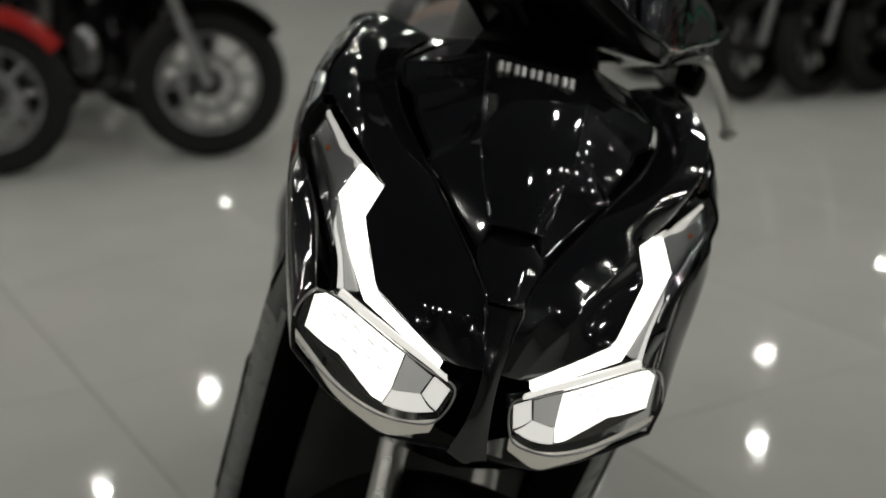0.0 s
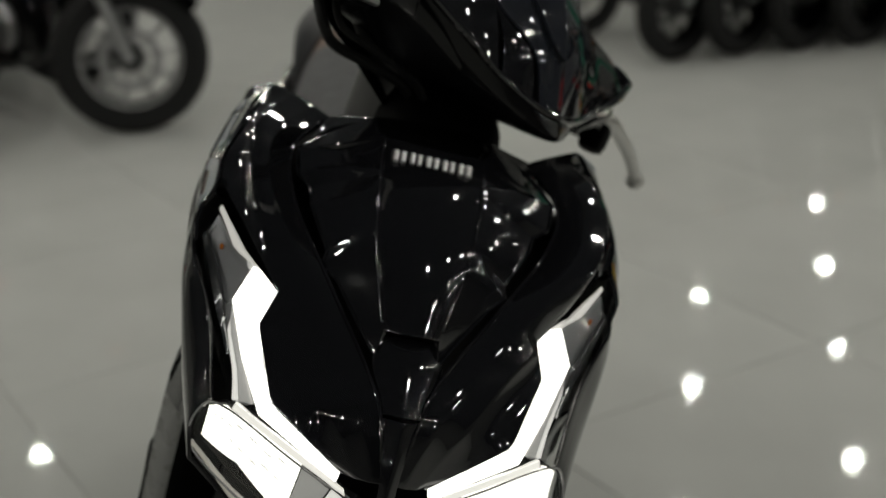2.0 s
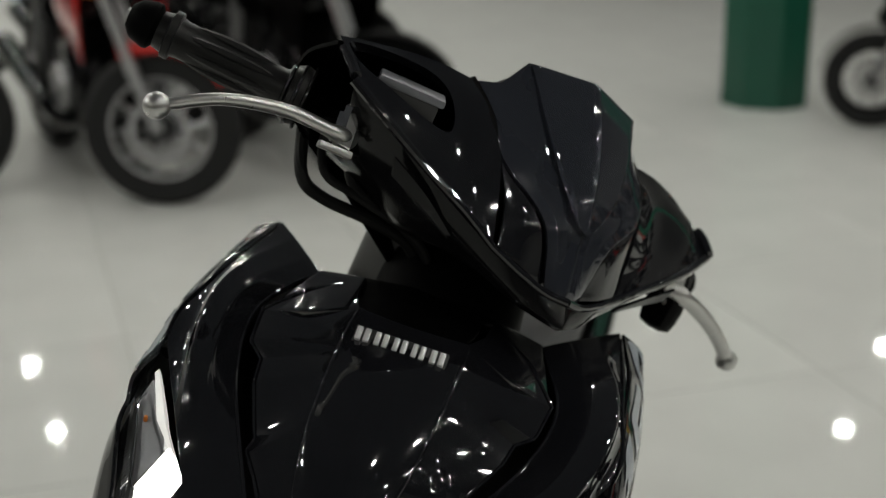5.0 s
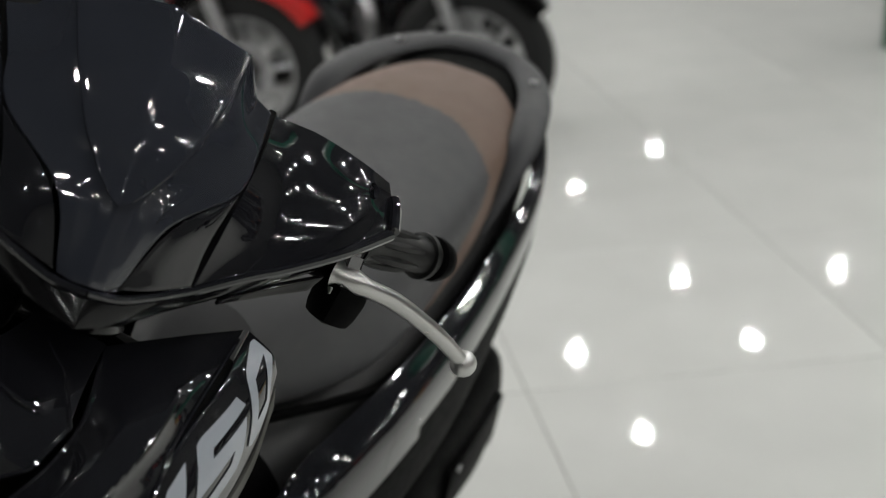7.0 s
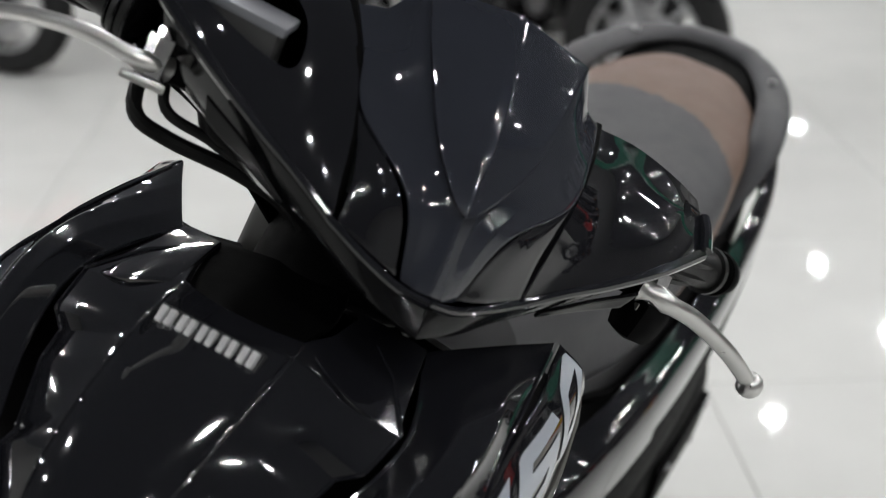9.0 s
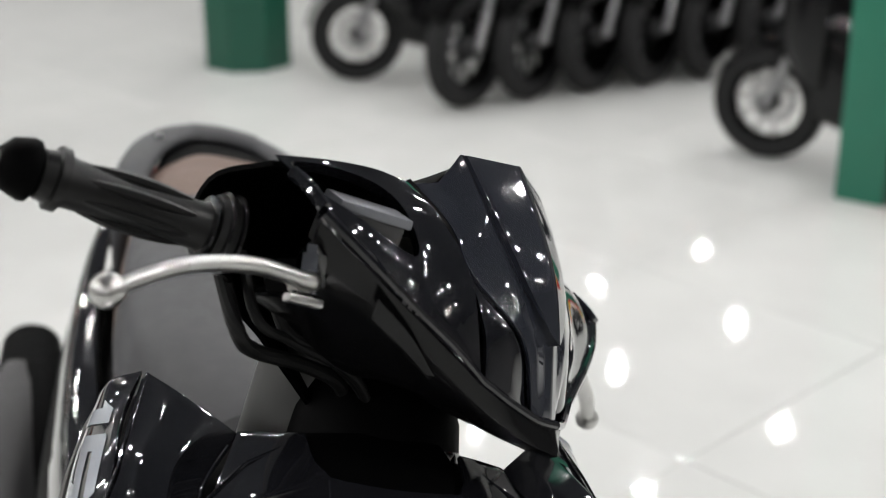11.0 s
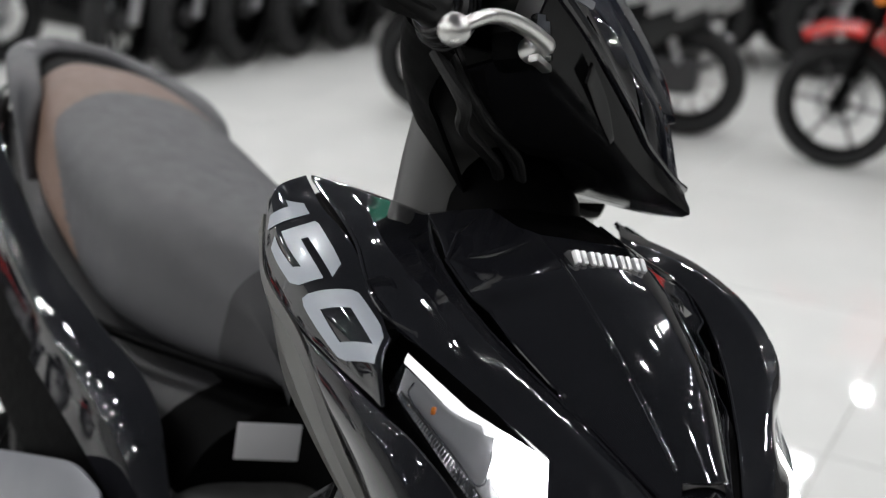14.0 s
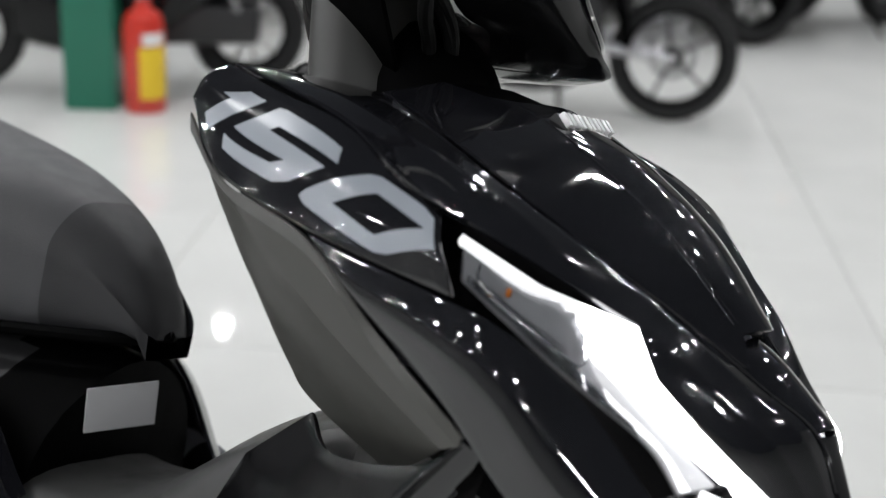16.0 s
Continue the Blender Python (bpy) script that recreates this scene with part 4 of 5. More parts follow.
    # grip, flange, bar end
    ga, gb = V(0.215 * s, -0.030, 0.063), V(0.338 * s, 0.032, 0.076)
    gb = ga.lerp(gb, 0.95 if s < 0 else 0.87)      # the turned-away grip
    d = (gb - ga).normalized()
    pts = [ga + (gb - ga) * f for f in (0, 0.04, 0.05, 0.10, 0.105, 0.16, 0.5, 0.84, 0.88, 0.885, 0.93, 0.94, 1.0)]
    grip = head_part("grip", tube(pts, [0.0255, 0.0265, 0.0265, 0.0235, 0.0195, 0.0165, 0.0150, 0.0165, 0.0175, 0.021, 0.021, 0.0175, 0.016], 28), M_GRIP, scooter, "ribbed black rubber grip")
    for f, wide in ((-0.02, 0.0285), (0.045, 0.0280), (0.115, 0.0225)):
        head_part("grip_flange", tube([ga + (gb - ga) * (f - 0.008), ga + (gb - ga) * f, ga + (gb - ga) * (f + 0.014), ga + (gb - ga) * (f + 0.022)], [wide - 0.002, wide, wide, wide - 0.002], 28), M_PIANO, grip, "shiny black collar ring")
    side = d.cross(V(0, 0, 1)).normalized()
    upv = side.cross(d).normalized()
    for k in range(7):
        a = math.tau * k / 7 + 0.3
        o = side * math.cos(a) + upv * math.sin(a)
        rib = [ga + (gb - ga) * (0.20 + 0.6 * f) + o * (0.0146 + 0.0018 * math.sin(math.pi * f)) for f in [i / 8 for i in range(9)]]
        head_part("grip_rib", tube(rib, [0.0012, 0.0026, 0.0034, 0.0038, 0.004, 0.0038, 0.0034, 0.0026, 0.0012], 6), M_GRIP, grip)
    head_part("bar_end", tube([gb, gb + d * 0.004, gb + d * 0.008, gb + d * 0.020, gb + d * 0.026], [0.014, 0.020, 0.0205, 0.017, 0.010], 24), M_BLACK, grip, "black bar end weight")
    head_part("end_screw", tube([gb + d * 0.0262, gb + d * 0.0285], 0.006, 6), M_STEEL, grip)
    # lever
    piv, ball = V(0.204 * s, -0.093, 0.035), V(0.346 * s, -0.059, 0.001)
    path = catmull([piv + V(-0.006 * s, 0.004, 0), piv + V(0.012 * s, -0.007, -0.002), piv.lerp(ball, 0.35) + V(0, -0.007, 0.012 if s < 0 else 0.007), piv.lerp(ball, 0.7) + V(0, -0.006, 0.013 if s < 0 else 0.006), ball], 24)
    radii = [0.0145 - 0.0073 * min(1, k / 7) - 0.0012 * max(0, k - 12) / 12 for k in range(25)]
    radii = [q * 0.90 for q in radii] if s < 0 else [q * 1.18 for q in radii]
    lever = head_part("brake_lever", tube(path, radii, 16, flat=0.85), M_ALU, scooter, "bare aluminium brake lever")
    head_part("lever_ball", lathe([(0, 0.0138), (0.0053, 0.0127), (0.0098, 0.0097), (0.0127, 0.0053), (0.0138, 0.0), (0.0127, -0.0053), (0.0098, -0.0097), (0.0053, -0.0127), (0, -0.0138)], 22, Matrix.Translation(ball) @ Matrix.Scale(0.80 if s < 0 else 0.84, 4)), M_ALU, lever, "round ball end")
    head_part("pivot_bolt", lathe([(0, 0.0245), (0.0045, 0.0245), (0.0064, 0.0228), (0.0064, 0.0170), (0.0100, 0.0165), (0.0100, -0.010), (0, -0.010)], 6, Matrix.Translation(piv + V(-0.001 * s, -0.002, 0.001))), M_CHROME, lever, "chrome pivot bolt")
    head_part("lever_bracket", box((0.036, 0.030, 0.024), Matrix.Translation(piv + V(-0.018 * s, 0.020, 0.004)), 0.006), M_BLACK, lever, "black lever bracket")
    head_part("lever_clamp", box((0.030, 0.008, 0.006), Matrix.Translation(piv + V(0.002 * s, -0.002, -0.0135)) @ pose(0, 0, 0, 0, 0, 12 * s), 0.0015), M_ALU, lever)
    if s > 0:
        head_part("switch_block", box((0.034, 0.030, 0.036), pose(0.206, -0.086, 0.014, 12, 0, 24), 0.011, taper=1.15), M_BLACK, lever, "black switch housing")

# reservoir behind the slot of the right cover
reservoir = head_part("reservoir", box((0.056, 0.026, 0.030), pose(-0.163, -0.1000, 0.0765, 24, 3, -26), 0.003), M_MID, scooter, "dark grey brake fluid reservoir")
head_part("reservoir_lid", box((0.058, 0.029, 0.007), pose(-0.163, -0.1075, 0.0930, 24, 3, -26), 0.002), M_SILVER, reservoir, "worn grey reservoir lid")
coil = [(-0.1815 + 0.0085 * math.cos(a), -0.1120 + 0.0085 * math.sin(a) * 0.8, 0.0640 + 0.0012 * a / 2 + 0.0085 * math.sin(a) * 0.5) for a in [math.tau * k / 14 for k in range(50)]]
head_part("switch_spring", tube(coil, 0.0013, 5), M_RUBBER, reservoir, "small black coil boot")
# cables, from the right lever down into the fairing
part("cable", tube(catmull([(-0.143, 0.085, 1.075), (-0.128, 0.055, 1.045), (-0.109, 0.072, 1.025), (-0.063, 0.100, 1.008), (-0.026, 0.115, 0.988), (-0.008, 0.120, 0.940)], 30), 0.0058, 10), M_RUBBER, scooter, "black brake hose")
part("cable", tube(catmull([(-0.108, 0.110, 1.080), (-0.088, 0.085, 1.040), (-0.050, 0.098, 1.020), (-0.008, 0.106, 0.985), (0.002, 0.115, 0.930)], 30), 0.0048, 10), M_RUBBER, scooter, "black cable")
part("cable", tube(catmull([(-0.128, 0.100, 1.085), (-0.113, 0.068, 1.050), (-0.078, 0.085, 1.030), (-0.018, 0.100, 1.000), (0.014, 0.112, 0.935)], 30), 0.004, 10), M_RUBBER, scooter, "black cable")
# pointed fins on the underside of the bar cover
for s in (1, -1):
    fin = Sheet([mirror_pts([(0.172, -0.1310, 0.030), (0.135, -0.1375, 0.0105), (0.101, -0.1385, -0.011)], s), mirror_pts([(0.166, -0.1250, 0.016), (0.132, -0.1290, 0.000), (0.101, -0.1350, -0.015)], s)])
    head_part("cover_fin", shell(fin, 12, 4, 0.003, (0, 0, 0.1)), M_PIANO, scooter, "pointed shiny black fin")

# ---- seat, tail and lower body ----
REAR = Matrix(((1, 0.032, 0, 0.004), (0, 1, 0, -0.012), (0, 0, 1, 0.009), (0, 0, 0, 1)))      # the tail stands off the middle line
SEATS = [(0.360, 0.030, 0.700, 0.690), (0.371, 0.039, 0.722, 0.690), (0.394, 0.046, 0.752, 0.688), (0.432, 0.059, 0.781, 0.684), (0.487, 0.082, 0.802, 0.677), (0.565, 0.116, 0.818, 0.673), (0.640, 0.139, 0.828, 0.678),
         (0.740, 0.147, 0.841, 0.700), (0.850, 0.145, 0.859, 0.725), (0.930, 0.136, 0.874, 0.745), (1.010, 0.124, 0.885, 0.770), (1.090, 0.104, 0.886, 0.795), (1.150, 0.074, 0.874, 0.815)]
secs = []
for y, w, t, b in SEATS:
    secs.append([(-w * 0.97, y, (t + b) / 2), (-w * 0.88, y, t - 0.028), (-w * 0.5, y, t - 0.004), (0, y, t), (w * 0.5, y, t - 0.004), (w * 0.88, y, t - 0.028),
                 (w * 0.97, y, (t + b) / 2), (w * 0.86, y, b), (0, y, b - 0.004), (-w * 0.86, y, b)])
bm = moved(loft(secs, 110, 200), REAR)
for f in bm.faces:
    c = f.calc_center_median()
    half = max(0.05, np.interp(c.y, [q[0] for q in SEATS], [q[1] for q in SEATS]))
    r = abs(c.x - 0.032 * c.y - 0.004) / half
    top = np.interp(c.y, [q[0] for q in SEATS], [q[2] for q in SEATS])
    drop = top - c.z
    f.material_index = 2 if c.y < 0.446 else 1 if c.y > 0.935 - 0.06 * r ** 2 - 2.0 * max(0, drop - 0.024) * (1 if c.y > 0.70 else 0) else 0
seat = part("seat", bm, [M_SEAT, M_BROWN, M_NOSE], scooter, "grey and brown vinyl dual seat", smooth=50)
edge = catmull([(0, 0.362, 0.692), (0.045, 0.392, 0.686), (0.090, 0.50, 0.672), (0.118, 0.57, 0.664), (0.140, 0.65, 0.660), (0.150, 0.80, 0.690), (0.145, 0.95, 0.730)], 24)
for s in (1, -1):
    part("seat_trim", moved(tube(mirror_pts(edge, s), 0.006, 8), REAR), M_BLACK, seat)

RAIL = [(0.130, 0.925, 0.755), (0.138, 0.955, 0.810), (0.139, 0.990, 0.850), (0.130, 1.045, 0.872), (0.108, 1.120, 0.884), (0.070, 1.180, 0.893), (0.024, 1.205, 0.897)]
rail_pts = catmull(mirror_pts(RAIL, 1) + mirror_pts(RAIL, -1)[::-1], 72)
rail_wide = [0.010 + 0.013 * min(1, k / 12, (72 - k) / 12) + (0.004 if 30 < k < 42 else 0) for k in range(73)]
rail = part("grab_rail", moved(tube(rail_pts, rail_wide, 16, flat=0.50, up=(0, 0, 1)), REAR @ Matrix.Translation((-0.004, 0, -0.008))), M_RAIL, scooter, "dark grey painted grab rail")
for s in (1, -1):
    part("rail_bolt", moved(lathe([(0, 0.004), (0.006, 0.004), (0.007, 0.0)], 8, pose(0.100 * s - 0.004, 1.13, 0.889)), REAR), M_STEEL, rail)

tail = [[(-0.105, 1.00, 0.842), (-0.060, 1.00, 0.862), (0.0, 1.00, 0.868), (0.060, 1.00, 0.862), (0.105, 1.00, 0.842)],
        [(-0.100, 1.10, 0.862), (-0.055, 1.10, 0.876), (0.0, 1.10, 0.880), (0.055, 1.10, 0.876), (0.100, 1.10, 0.862)],
        [(-0.078, 1.19, 0.872), (-0.040, 1.20, 0.882), (0.0, 1.205, 0.884), (0.040, 1.20, 0.882), (0.078, 1.19, 0.872)],
        [(-0.040, 1.25, 0.855), (-0.020, 1.262, 0.860), (0.0, 1.265, 0.862), (0.020, 1.262, 0.860), (0.040, 1.25, 0.855)]]
part("tail_cowl", moved(shell(Sheet(tail), 16, 18, 0.004, (0, 1.1, 0.7)), REAR), M_BLACK, scooter, "black tail cowl inside the grab rail")

for s in (1, -1):
    # rear side fairing: long glossy sweep from the footboard to the tail
    top = mirror_pts([(0.120, 0.380, 0.560), (0.128, 0.460, 0.640), (0.146, 0.600, 0.672), (0.156, 0.760, 0.700), (0.157, 0.920, 0.745), (0.145, 1.060, 0.785), (0.116, 1.170, 0.815), (0.070, 1.250, 0.835)], s)
    mid = mirror_pts([(0.150, 0.400, 0.500), (0.176, 0.500, 0.550), (0.190, 0.620, 0.582), (0.192, 0.770, 0.608), (0.186, 0.920, 0.658), (0.168, 1.060, 0.706), (0.130, 1.175, 0.752), (0.075, 1.260, 0.792)], s)
    low = mirror_pts([(0.156, 0.430, 0.420), (0.179, 0.530, 0.480), (0.191, 0.640, 0.515), (0.192, 0.780, 0.545), (0.184, 0.920, 0.600), (0.164, 1.060, 0.655), (0.128, 1.175, 0.725), (0.072, 1.260, 0.765)], s)
    shoulder = [Vector((p.x + (q.x - p.x) * 0.80, p.y + (q.y - p.y) * 0.35, p.z + (q.z - p.z) * 0.26)) for p, q in zip(top, mid)]
    fairing = shell(Sheet([top, shoulder, mid, low]), 40, 15, 0.004, (0, 0.9, 0.6))
    for f in fairing.faces:
        c = f.calc_center_median()
        f.material_index = 1 if c.z < np.interp(c.y, [p.y for p in mid], [p.z for p in mid]) + 0.022 else 0      # matt below the edge
    part("rear_fairing", moved(fairing, REAR), [M_GLOSS, M_BLACK], scooter, "glossy black rear side fairing, matt along its lower edge")
    sp = [mirror_pts([(0.172, 0.395, 0.570), (0.180, 0.450, 0.572), (0.184, 0.530, 0.545), (0.184, 0.610, 0.515), (0.182, 0.690, 0.485)], s),
          mirror_pts([(0.176, 0.358, 0.550), (0.186, 0.440, 0.525), (0.190, 0.530, 0.495), (0.190, 0.620, 0.475), (0.186, 0.710, 0.455)], s),
          mirror_pts([(0.170, 0.345, 0.500), (0.180, 0.430, 0.440), (0.184, 0.530, 0.410), (0.184, 0.630, 0.405), (0.180, 0.730, 0.405)], s)]
    part("step_panel", shell(Sheet(sp), 20, 8, 0.005, (0, 0.55, 0.45)), M_SILVER, scooter, "silver-grey side panel below the fairing")
    # footboard
    fb = [mirror_pts([(0.06, 0.02, 0.400), (0.06, 0.20, 0.345), (0.06, 0.40, 0.340)], s), mirror_pts([(0.15, 0.02, 0.395), (0.16, 0.20, 0.338), (0.155, 0.40, 0.335)], s),
          mirror_pts([(0.195, 0.00, 0.385), (0.205, 0.20, 0.325), (0.195, 0.42, 0.322)], s)]
    part("footboard", shell(Sheet(fb), 16, 8, 0.02, (0, 0.2, 0.1)), M_DARKGREY, scooter, "dark grey plastic footboard")
    # lower leg shield, running down to the footboard
    fold = [mirror_pts([(0.192, -0.066, 0.754), (0.200, -0.020, 0.690), (0.203, 0.030, 0.560), (0.202, 0.085, 0.420), (0.200, 0.110, 0.335)], s),
            mirror_pts([(0.172, -0.074, 0.740), (0.176, -0.034, 0.670), (0.178, 0.012, 0.545), (0.178, 0.070, 0.415), (0.176, 0.095, 0.335)], s),
            mirror_pts([(0.130, -0.050, 0.700), (0.130, -0.010, 0.630), (0.128, 0.030, 0.520), (0.125, 0.090, 0.410), (0.122, 0.120, 0.335)], s)]
    low_shield = shell(Sheet(fold), 22, 10, 0.004, (0.12 * s, 0.4, 0.5))
    for f in low_shield.faces:
        c = f.calc_center_median()
        f.material_index = 2 if abs(c.x) < 0.176 else 0 if c.z < 0.655 else 1
    part("lower_shield", low_shield, [M_SATIN, M_GLOSS, M_BLACK], scooter, "satin silver-grey lower leg shield")
    step = [mirror_pts([(0.120, 0.094, 0.720), (0.155, 0.050, 0.708), (0.186, -0.030, 0.728), (0.193, -0.064, 0.752)], s),
            mirror_pts([(0.112, 0.150, 0.672), (0.158, 0.095, 0.640), (0.196, 0.010, 0.650), (0.200, -0.020, 0.690)], s),
            mirror_pts([(0.108, 0.205, 0.560), (0.150, 0.150, 0.520), (0.200, 0.060, 0.520), (0.203, 0.035, 0.550)], s),
            mirror_pts([(0.105, 0.220, 0.400), (0.150, 0.180, 0.380), (0.200, 0.120, 0.370), (0.202, 0.095, 0.400)], s)]
    part("inner_shield", shell(Sheet(step, across="straight"), 18, 18, 0.004, (0, -0.3, 0.5)), M_PIANO, scooter, "shiny black inner leg shield")

tun = []
for y, w, t in ((0.06, 0.11, 0.735), (0.16, 0.105, 0.690), (0.28, 0.100, 0.600), (0.38, 0.105, 0.580), (0.46, 0.115, 0.600)):
    tun.append([(-w, y, t - 0.06), (-w * 0.7, y, t - 0.01), (0, y, t), (w * 0.7, y, t - 0.01), (w, y, t - 0.06), (w * 1.1, y, 0.36), (0, y, 0.34), (-w * 1.1, y, 0.36)])
part("centre_tunnel", loft(tun, 32, 24), M_TUNNEL, scooter, "grey plastic centre tunnel")
under = [[(-0.09, 0.40, 0.60), (0, 0.385, 0.665), (0.09, 0.40, 0.60), (0.10, 0.42, 0.45), (0, 0.42, 0.38), (-0.10, 0.42, 0.45)],
         [(-0.13, 0.60, 0.62), (0, 0.60, 0.68), (0.13, 0.60, 0.62), (0.14, 0.60, 0.50), (0, 0.60, 0.40), (-0.14, 0.60, 0.50)],
         [(-0.14, 0.90, 0.69), (0, 0.90, 0.74), (0.14, 0.90, 0.69), (0.14, 0.90, 0.60), (0, 0.90, 0.55), (-0.14, 0.90, 0.60)],
         [(-0.10, 1.15, 0.78), (0, 1.15, 0.81), (0.10, 1.15, 0.78), (0.10, 1.15, 0.73), (0, 1.15, 0.71), (-0.10, 1.15, 0.73)],
         [(-0.05, 1.25, 0.81), (0, 1.25, 0.825), (0.05, 1.25, 0.81), (0.05, 1.25, 0.78), (0, 1.25, 0.77), (-0.05, 1.25, 0.78)]]
bm = moved(loft(under, 30, 30), REAR)
for f in bm.faces:
    c = f.calc_center_median()
    f.material_index = 0 if c.y > 0.47 else 1 if c.z > 0.460 else 2
part("under_seat_body", bm, [M_DARKGREY, M_BLACK, M_TUNNEL], scooter, "dark grey plastic body under the seat")
part("warning_label", box((0.066, 0.002, 0.042), pose(-0.016, 0.362, 0.637, 8, -8, -22), 0.0008), M_LABEL, scooter, "pale grey label under the seat")


def wheel_parts(parent, m, radius, width, spokes, mats, disc=True):
    rim_r = radius * 0.70
    tyre = part("tyre", lathe([(rim_r, -width * 0.42), (radius * 0.86, -width * 0.52), (radius * 0.96, -width * 0.38), (radius, -width * 0.12), (radius, width * 0.12),
                               (radius * 0.96, width * 0.38), (radius * 0.86, width * 0.52), (rim_r, width * 0.42)], 44, m), M_RUBBER, parent, "black rubber tyre")
    rim = part("rim", lathe([(rim_r * 1.02, -width * 0.42), (rim_r * 0.90, -width * 0.30), (rim_r * 0.88, 0), (rim_r * 0.90, width * 0.30), (rim_r * 1.02, width * 0.42)], 44, m), mats[0], parent)
    part("hub", lathe([(0, -width * 0.5), (radius * 0.13, -width * 0.5), (radius * 0.17, -width * 0.3), (radius * 0.17, width * 0.3), (radius * 0.13, width * 0.5), (0, width * 0.5)], 20, m), mats[1], rim)
    for k in range(spokes):
        a = math.tau * k / spokes
        for o in (-0.11, 0.11):
            p = V(math.cos(a + o * 0.4) * radius * 0.15, math.sin(a + o * 0.4) * radius * 0.15, 0)
            q = V(math.cos(a + o) * rim_r * 0.90, math.sin(a + o) * rim_r * 0.90, 0)
            part("spoke", moved(tube([p, p.lerp(q, 0.5), q], [radius * 0.05, radius * 0.036, radius * 0.045], 6), m), mats[0], rim)
    if disc:
        part("brake_disc", lathe([(radius * 0.22, width * 0.66), (radius * 0.46, width * 0.66), (radius * 0.46, width * 0.70), (radius * 0.22, width * 0.70)], 32, m), M_STEEL, parent, "steel brake disc")


fw = part("front_wheel", moved(tube([(-0.05, 0, 0), (0.05, 0, 0)], 0.012, 10), HEAD @ pose(0, -0.035, -0.790)), M_STEEL, scooter, "front wheel with black tyre")
wheel_parts(fw, HEAD @ pose(0, -0.035, -0.790, 0, 90, 0), 0.262, 0.085, 5, (M_BLACK, M_STEEL))
rw = part("rear_wheel", moved(tube([(-0.06, 0, 0), (0.06, 0, 0)], 0.014, 10), pose(0, 1.085, 0.272)), M_STEEL, scooter, "rear wheel with black tyre")
wheel_parts(rw, pose(0, 1.085, 0.272, 0, 90, 0), 0.268, 0.10, 5, (M_BLACK, M_STEEL), False)
for s in (1, -1):
    head_part("fork_leg", tube([(0.072 * s, -0.020, -0.30), (0.072 * s, -0.020, -0.56), (0.072 * s, -0.020, -0.565), (0.072 * s, -0.030, -0.80)], [0.0155, 0.0155, 0.023, 0.021], 16), M_ALU, scooter, "bare steel fork leg")
fend = []
for k in range(9):
    a = radians(-35 + 130 * k / 8)
    r = 0.292
    c = V(0, -0.035 - r * math.sin(a) * 0.98, -0.790 + r * math.cos(a))
    n = V(0, -math.sin(a), math.cos(a))
    w = 0.062 * (1 - 0.25 * abs(k - 3.5) / 4)
    fend.append([c + V(-w, 0, 0) - n * 0.05, c + V(-w * 0.9, 0, 0) - n * 0.008, c, c + V(w * 0.9, 0, 0) - n * 0.008, c + V(w, 0, 0) - n * 0.05])
head_part("front_fender", shell(Sheet([[f[i] for f in fend] for i in range(5)]), 28, 12, 0.003, (0, -0.035, -0.79)), M_BLACK, scooter, "black front fender")
part("side_stand", tube([(0.10, 0.46, 0.26), (0.17, 0.50, 0.13), (0.215, 0.53, 0.005 - 0.05)], [0.012, 0.011, 0.010], 10), M_BLACK, scooter, "black side stand")
part("air_filter_box", loft([[(0.10, y, z0), (0.10, y, z1), (0.10 + w * 0.8, y, z1), (0.10 + w, y, (z0 + z1) / 2), (0.10 + w * 0.85, y, z0)] for y, w, z0, z1 in
     ((0.72, 0.06, 0.36, 0.42), (0.80, 0.10, 0.30, 0.46), (0.98, 0.115, 0.28, 0.485), (1.14, 0.11, 0.27, 0.475), (1.22, 0.07, 0.29, 0.42))], 28, 24), M_BLACK, scooter, "dark grey air filter box")
part("engine_case", loft([[(0.02, y, z0), (0.02, y, z1), (0.02 + w * 0.85, y, z1), (0.02 + w, y, (z0 + z1) / 2), (0.02 + w * 0.85, y, z0)] for y, w, z0, z1 in
     ((0.48, 0.06, 0.24, 0.34), (0.58, 0.11, 0.19, 0.38), (0.80, 0.125, 0.17, 0.37), (1.02, 0.12, 0.18, 0.35), (1.16, 0.08, 0.21, 0.33))], 28, 24), M_DARKGREY, scooter, "dark grey engine case")
filter_lid = part("filter_lid", box((0.012, 0.22, 0.085), pose(0.214, 1.00, 0.385, 6, 0, 0), 0.005), M_BLACK, scooter, "black air filter lid")
for y, z in ((0.91, 0.415), (1.09, 0.425), (0.91, 0.352), (1.09, 0.360)):
    part("lid_screw", lathe([(0, 0.003), (0.005, 0.003), (0.006, 0.0)], 8, pose(0.2205, y, z, 0, 90, 0)), M_STEEL, filter_lid)
part("breather_ring", lathe([(0.012, 0.0), (0.012, 0.010), (0.026, 0.012), (0.032, 0.006), (0.032, 0.0)], 24, pose(0.185, 0.83, 0.40, 0, 78, 0)), M_PIANO, scooter, "round black breather cover")
part("muffler", tube(catmull([(-0.10, 0.72, 0.26), (-0.135, 0.86, 0.34), (-0.155, 1.05, 0.42), (-0.160, 1.30, 0.47)], 16), [0.030 + 0.028 * min(1, k / 4) - 0.012 * max(0, k - 13) / 3 for k in range(17)], 20), M_BLACK, scooter, "black exhaust muffler")
part("muffler_shield", tube(catmull([(-0.150, 0.86, 0.385), (-0.180, 1.02, 0.45), (-0.178, 1.18, 0.485)], 12), [0.030, 0.036, 0.040, 0.042, 0.043, 0.044, 0.044, 0.044, 0.043, 0.042, 0.040, 0.035, 0.028], 14, flat=0.6), M_DARKGREY, scooter, "dark grey muffler heat shield")
